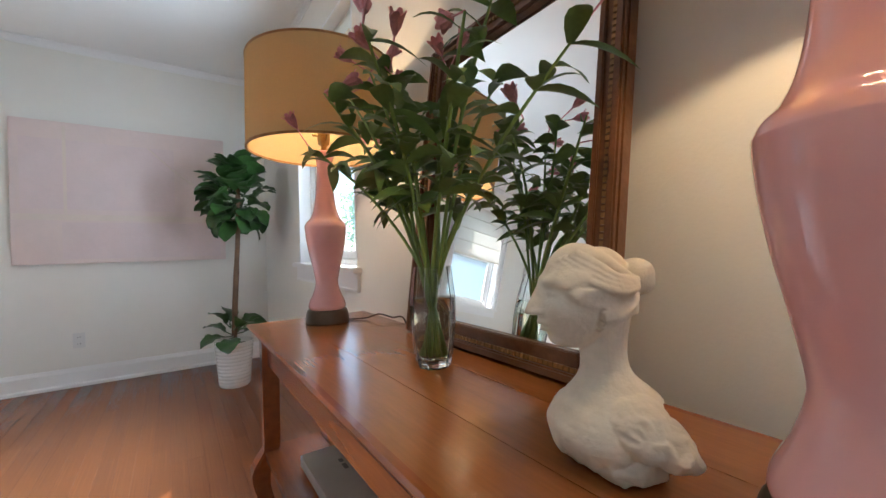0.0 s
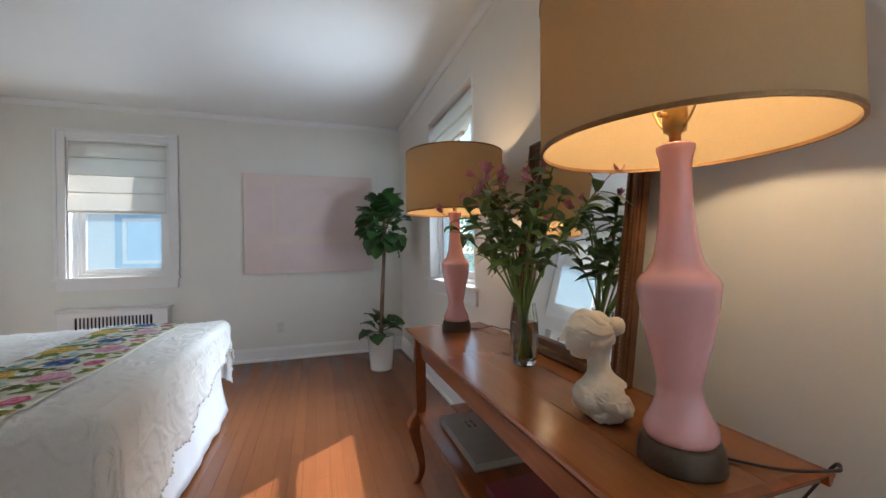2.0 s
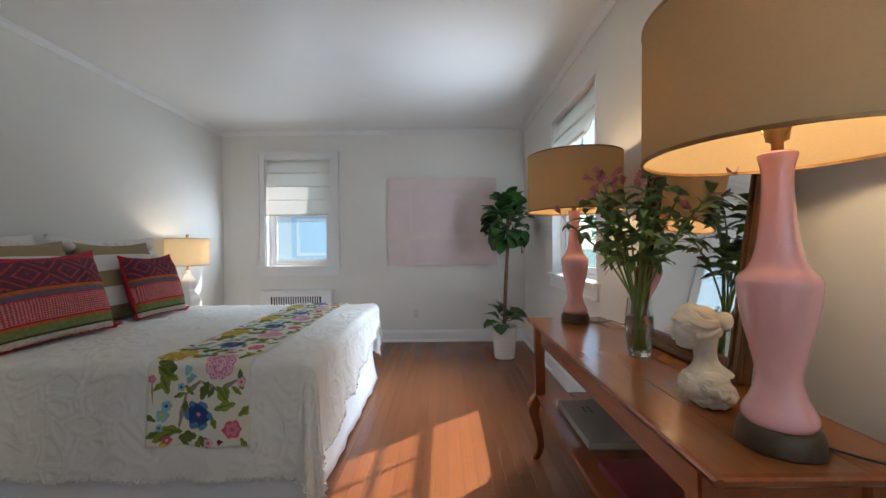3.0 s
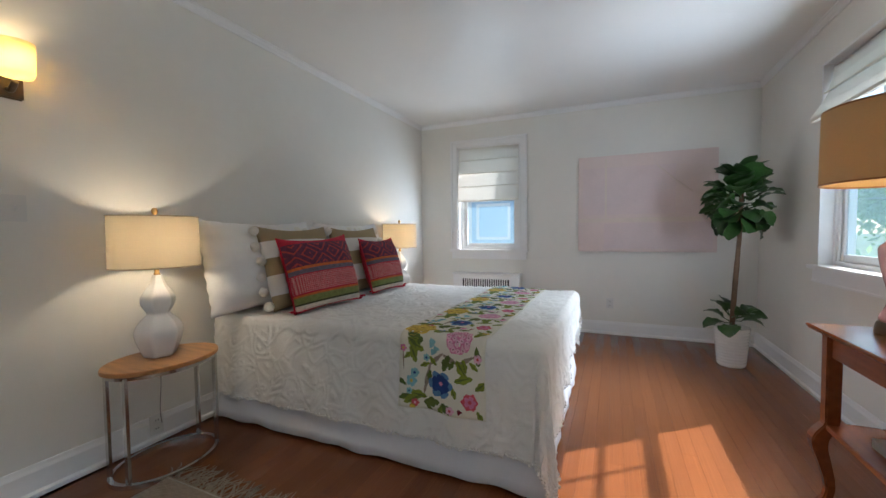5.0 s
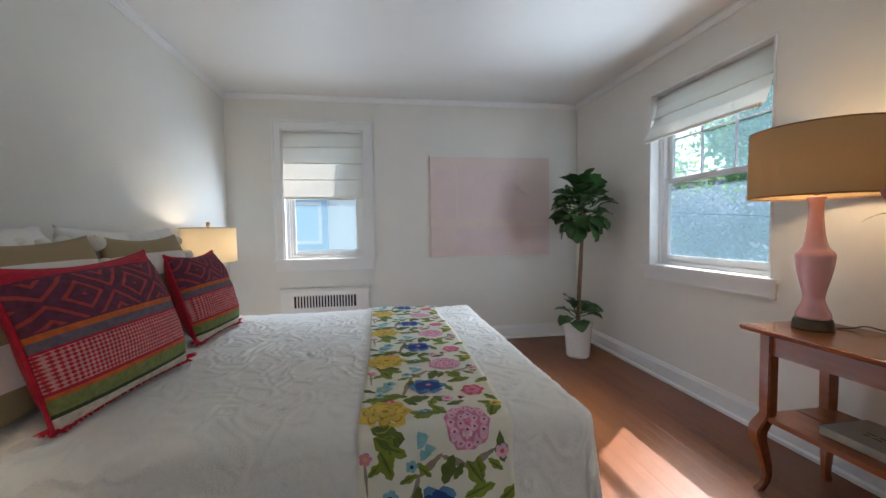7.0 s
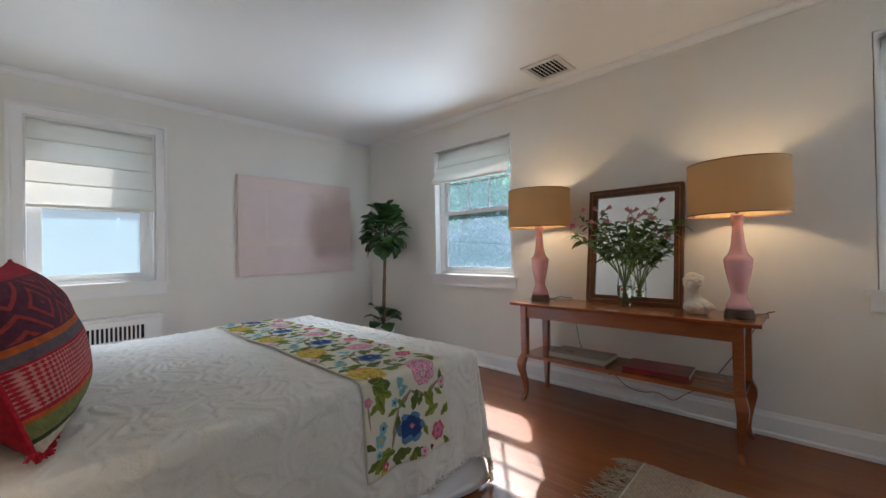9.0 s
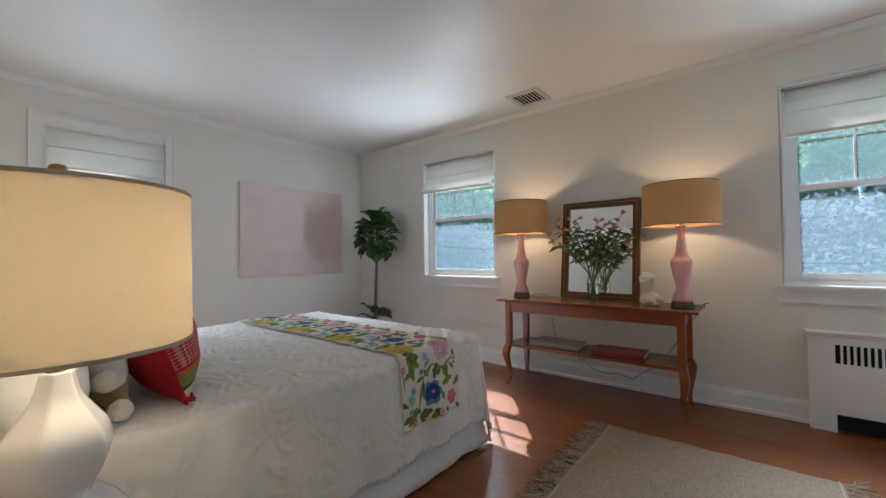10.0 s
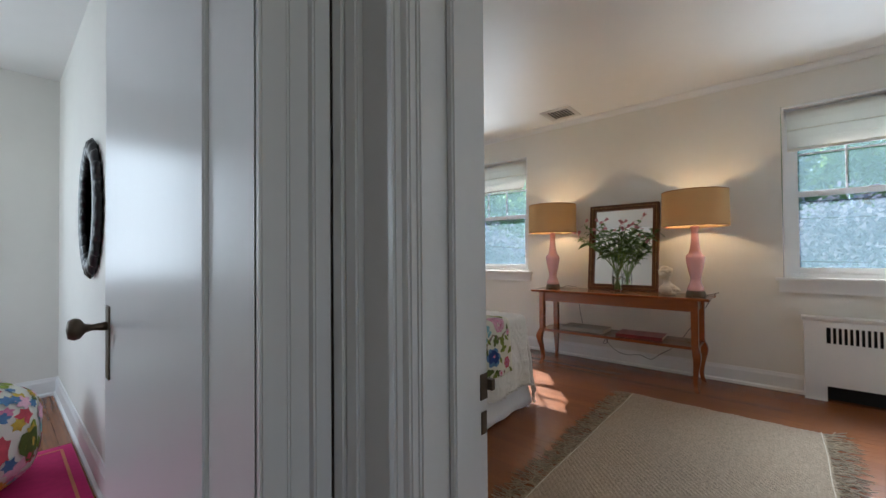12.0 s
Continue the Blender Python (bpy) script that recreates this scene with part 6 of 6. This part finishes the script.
def neighbour():
    d = empty("neighbour_house", (-2.5, 7.6, -3.0), "neighbouring white clapboard house with blue-grey window trim", "house")
    z0 = -3.0
    px0, px1, pz0, pz1 = -3.14, -2.47, 1.05, 1.74

    def L(a):
        return (a[0] + 2.5, a[1] - 7.6, a[2] + 3.0)

    def put(nm, pairs, m, par=None):
        return part(nm, boxes(*[(L(a), L(b)) for a, b in pairs]), m, par or d)
    put("wall", [((-9, 7.63, z0), (1.4, 12, 3.6))], M_siding)
    for k in range(52):
        z = z0 + 0.1 + k * 0.125
        if z + 0.125 > 3.6:
            break
        segs = [(-9, 1.4)] if (z > pz1 + 0.2 or z + 0.12 < pz0 - 0.18) else [(-9, px0 - 0.14), (px1 + 0.14, 1.4)]
        for a, b in segs:
            bm = bmesh.new()
            profile_run(bm, [(0, 0), (0.022, 0), (0.004, 0.125), (0, 0.125)], L((a, 7.63, z)), L((b, 7.63, z)), (0, -1, 0))
            part("clapboard", bm, M_siding, d)
    wdw = put("window", [((px0 - 0.14, 7.585, pz0 - 0.16), (px0 - 0.04, 7.64, pz1 + 0.16)), ((px1 + 0.04, 7.585, pz0 - 0.16), (px1 + 0.14, 7.64, pz1 + 0.16)), ((px0 - 0.04, 7.585, pz1 + 0.04), (px1 + 0.04, 7.64, pz1 + 0.16)), ((px0 - 0.04, 7.585, pz0 - 0.16), (px1 + 0.04, 7.64, pz0 - 0.04))], M_bluetrim)
    put("frame", [((px0 - 0.04, 7.59, pz0 - 0.04), (px0 + 0.02, 7.63, pz1 + 0.04)), ((px1 - 0.02, 7.59, pz0 - 0.04), (px1 + 0.04, 7.63, pz1 + 0.04)), ((px0 + 0.02, 7.59, pz0 - 0.04), (px1 - 0.02, 7.63, pz0 + 0.02)), ((px0 + 0.02, 7.59, pz1 - 0.02), (px1 - 0.02, 7.63, pz1 + 0.04))], M_trim, wdw)
    put("pane", [((px0 + 0.02, 7.61, pz0 + 0.02), (px1 - 0.02, 7.625, pz1 - 0.02))], M_bluepane, wdw)
    bm = bmesh.new()
    profile_run(bm, [(-0.5, 3.55), (4.8, 3.55), (2.2, 5.4)], L((-9.3, 7.6, -3.0)), L((1.7, 7.6, -3.0)), (0, 1, 0))
    part("roof", bm, M_stemw, d)


neighbour()


def leaf_cloud(m, centre, size, n, leaf, seed, clumps=30):
    """A crown of many small leaves gathered in clumps."""
    r = np.random.RandomState(seed)
    cl = r.normal(0, 1, (clumps, 3))
    cl /= np.linalg.norm(cl, axis=1)[:, None]
    cl *= (0.35 + 0.65 * r.rand(clumps, 1)) * np.array(size)
    pick = r.randint(0, clumps, n)
    p = cl[pick] + r.normal(0, 0.16, (n, 3)) * np.array(size)
    p += np.array(centre)
    a = r.normal(0, 1, (n, 3))
    a /= np.linalg.norm(a, axis=1)[:, None]
    b = np.cross(a, r.normal(0, 1, (n, 3)))
    b /= np.linalg.norm(b, axis=1)[:, None]
    s = leaf * (0.6 + 0.8 * r.rand(n, 1))
    v = np.stack([p - a * s, p + b * s * 0.45, p + a * s, p - b * s * 0.45], 1).reshape(-1, 3)
    f = np.arange(4 * n).reshape(-1, 4)
    me = bpy.data.meshes.new("crown")
    me.from_pydata(v.tolist(), [], f.tolist())
    me.materials.append(m)
    return new("crown", me)


def tree(at, h, size, m, n, leaf, seed, label, cz):
    d = empty("tree", at, label, "tree", "trees outside the windows")
    r = random.Random(seed)
    bm = bmesh.new()
    tube(bm, smooth_path([(0, 0, 0), (0.1, 0.05, h * 0.3), (-0.05, 0.1, h * 0.6), (0, 0, h * 0.95)], 5), [0.22 - 0.011 * k for k in range(16)], 9)
    part("trunk", bm, M_stemw, d)
    for k in range(7):
        a = r.uniform(0, 6.28)
        z = h * r.uniform(0.3, 0.75)
        bm = tube(bmesh.new(), smooth_path([(0, 0, z), (math.cos(a) * size[0] * 0.4, math.sin(a) * size[1] * 0.4, z + 0.5), (math.cos(a) * size[0] * 0.9, math.sin(a) * size[1] * 0.9, z + 0.9)], 4), [0.08, 0.075, 0.07, 0.06, 0.05, 0.04, 0.035, 0.03, 0.02], 6)
        part("branch", bm, M_stemw, d)
    c = leaf_cloud(m, (0, 0, cz), size, n, leaf, seed)
    c.parent = d


tree((8.5, -1.6, -3), 5.6, (2.8, 3.6, 1.7), M_purple, 52000, 0.06, 1, "purple-leaved tree outside the window", 3.35)
tree((8.0, 8.8, -3), 6.0, (2.4, 3.4, 1.9), M_purple, 40000, 0.06, 7, "purple-leaved tree outside the window", 3.4)
tree((15, 13, -3), 11, (3.4, 4.6, 4.2), M_treeleaf, 26000, 0.16, 2, "tall green leafy tree", 6.6)
tree((15.5, 2.5, -3), 12, (3.2, 4.0, 5.0), M_treedark, 26000, 0.17, 3, "tall dark green conifer", 6.4)
tree((16, -5.0, -3), 11, (3.4, 4.6, 4.6), M_treeleaf, 26000, 0.17, 4, "tall green leafy tree", 6.4)
tree((12, 20, -3), 11, (3.6, 4.6, 4.6), M_treeleaf, 22000, 0.17, 5, "tall green leafy tree", 6.4)
woods = leaf_cloud(M_treedark, (36, 12, 2.0), (3.0, 46, 5.0), 60000, 0.50, 6, 160)
woods.name = "distant_woods"
tagged(woods, "dark green band of distant woods", "woods", kind="stuff")
for k, (z, y) in enumerate(((1.1, 0), (1.9, 0.4), (2.2, 0.2))):
    bm = tube(bmesh.new(), smooth_path([(6.0 + y, -12, z + 0.5), (6.2 + y, -3, z - 0.15), (6.4 + y, 4, z + 0.1), (6.6 + y, 16, z + 1.0)], 8), 0.012, 5)
    tagged(part("power_line", bm, M_dark, smooth=True), "thin overhead power line outside", "cable")


# ---- floor planks ----
def planks():
    r = random.Random(21)
    me = None
    x = XW
    count = 0
    w = 0.0708
    rows = int(round((XE - XW) / w))
    w = (XE - XW) / rows
    bm = bmesh.new()
    box(bm, (-0.5, -0.5, -1), (0.5, 0.5, 0))
    base = part("plank", bm, M_plank, floor)
    first = True
    for k in range(rows):
        y = YS
        y -= r.uniform(0, 1.2)
        while y < YN:
            L = r.uniform(1.1, 2.4)
            a, b = max(y, YS), min(y + L, YN)
            if b - a > 0.05:
                ob = base if first else base.copy()
                if not first:
                    scene.collection.objects.link(ob)
                first = False
                ob.matrix_basis = Matrix.Translation((XW + (k + 0.5) * w, (a + b) / 2, 0.0)) @ Matrix.Diagonal((w - 0.0007, b - a - 0.0008, 0.012, 1))
            y += L


planks()
bm = bmesh.new()
r_ = random.Random(22)
for k in range(40):
    x = -5.7 + k * 0.0725
    a, b = YS, YN
    cut = r_.uniform(-1, 3)
    box(bm, (x, a, -0.012), (x + 0.0713, cut - 0.0007, 0.0))
    box(bm, (x, cut + 0.0007, -0.012), (x + 0.0713, b, 0.0))
tagged(part("hall_planks", bm, M_plank, floor), kind="stuff")
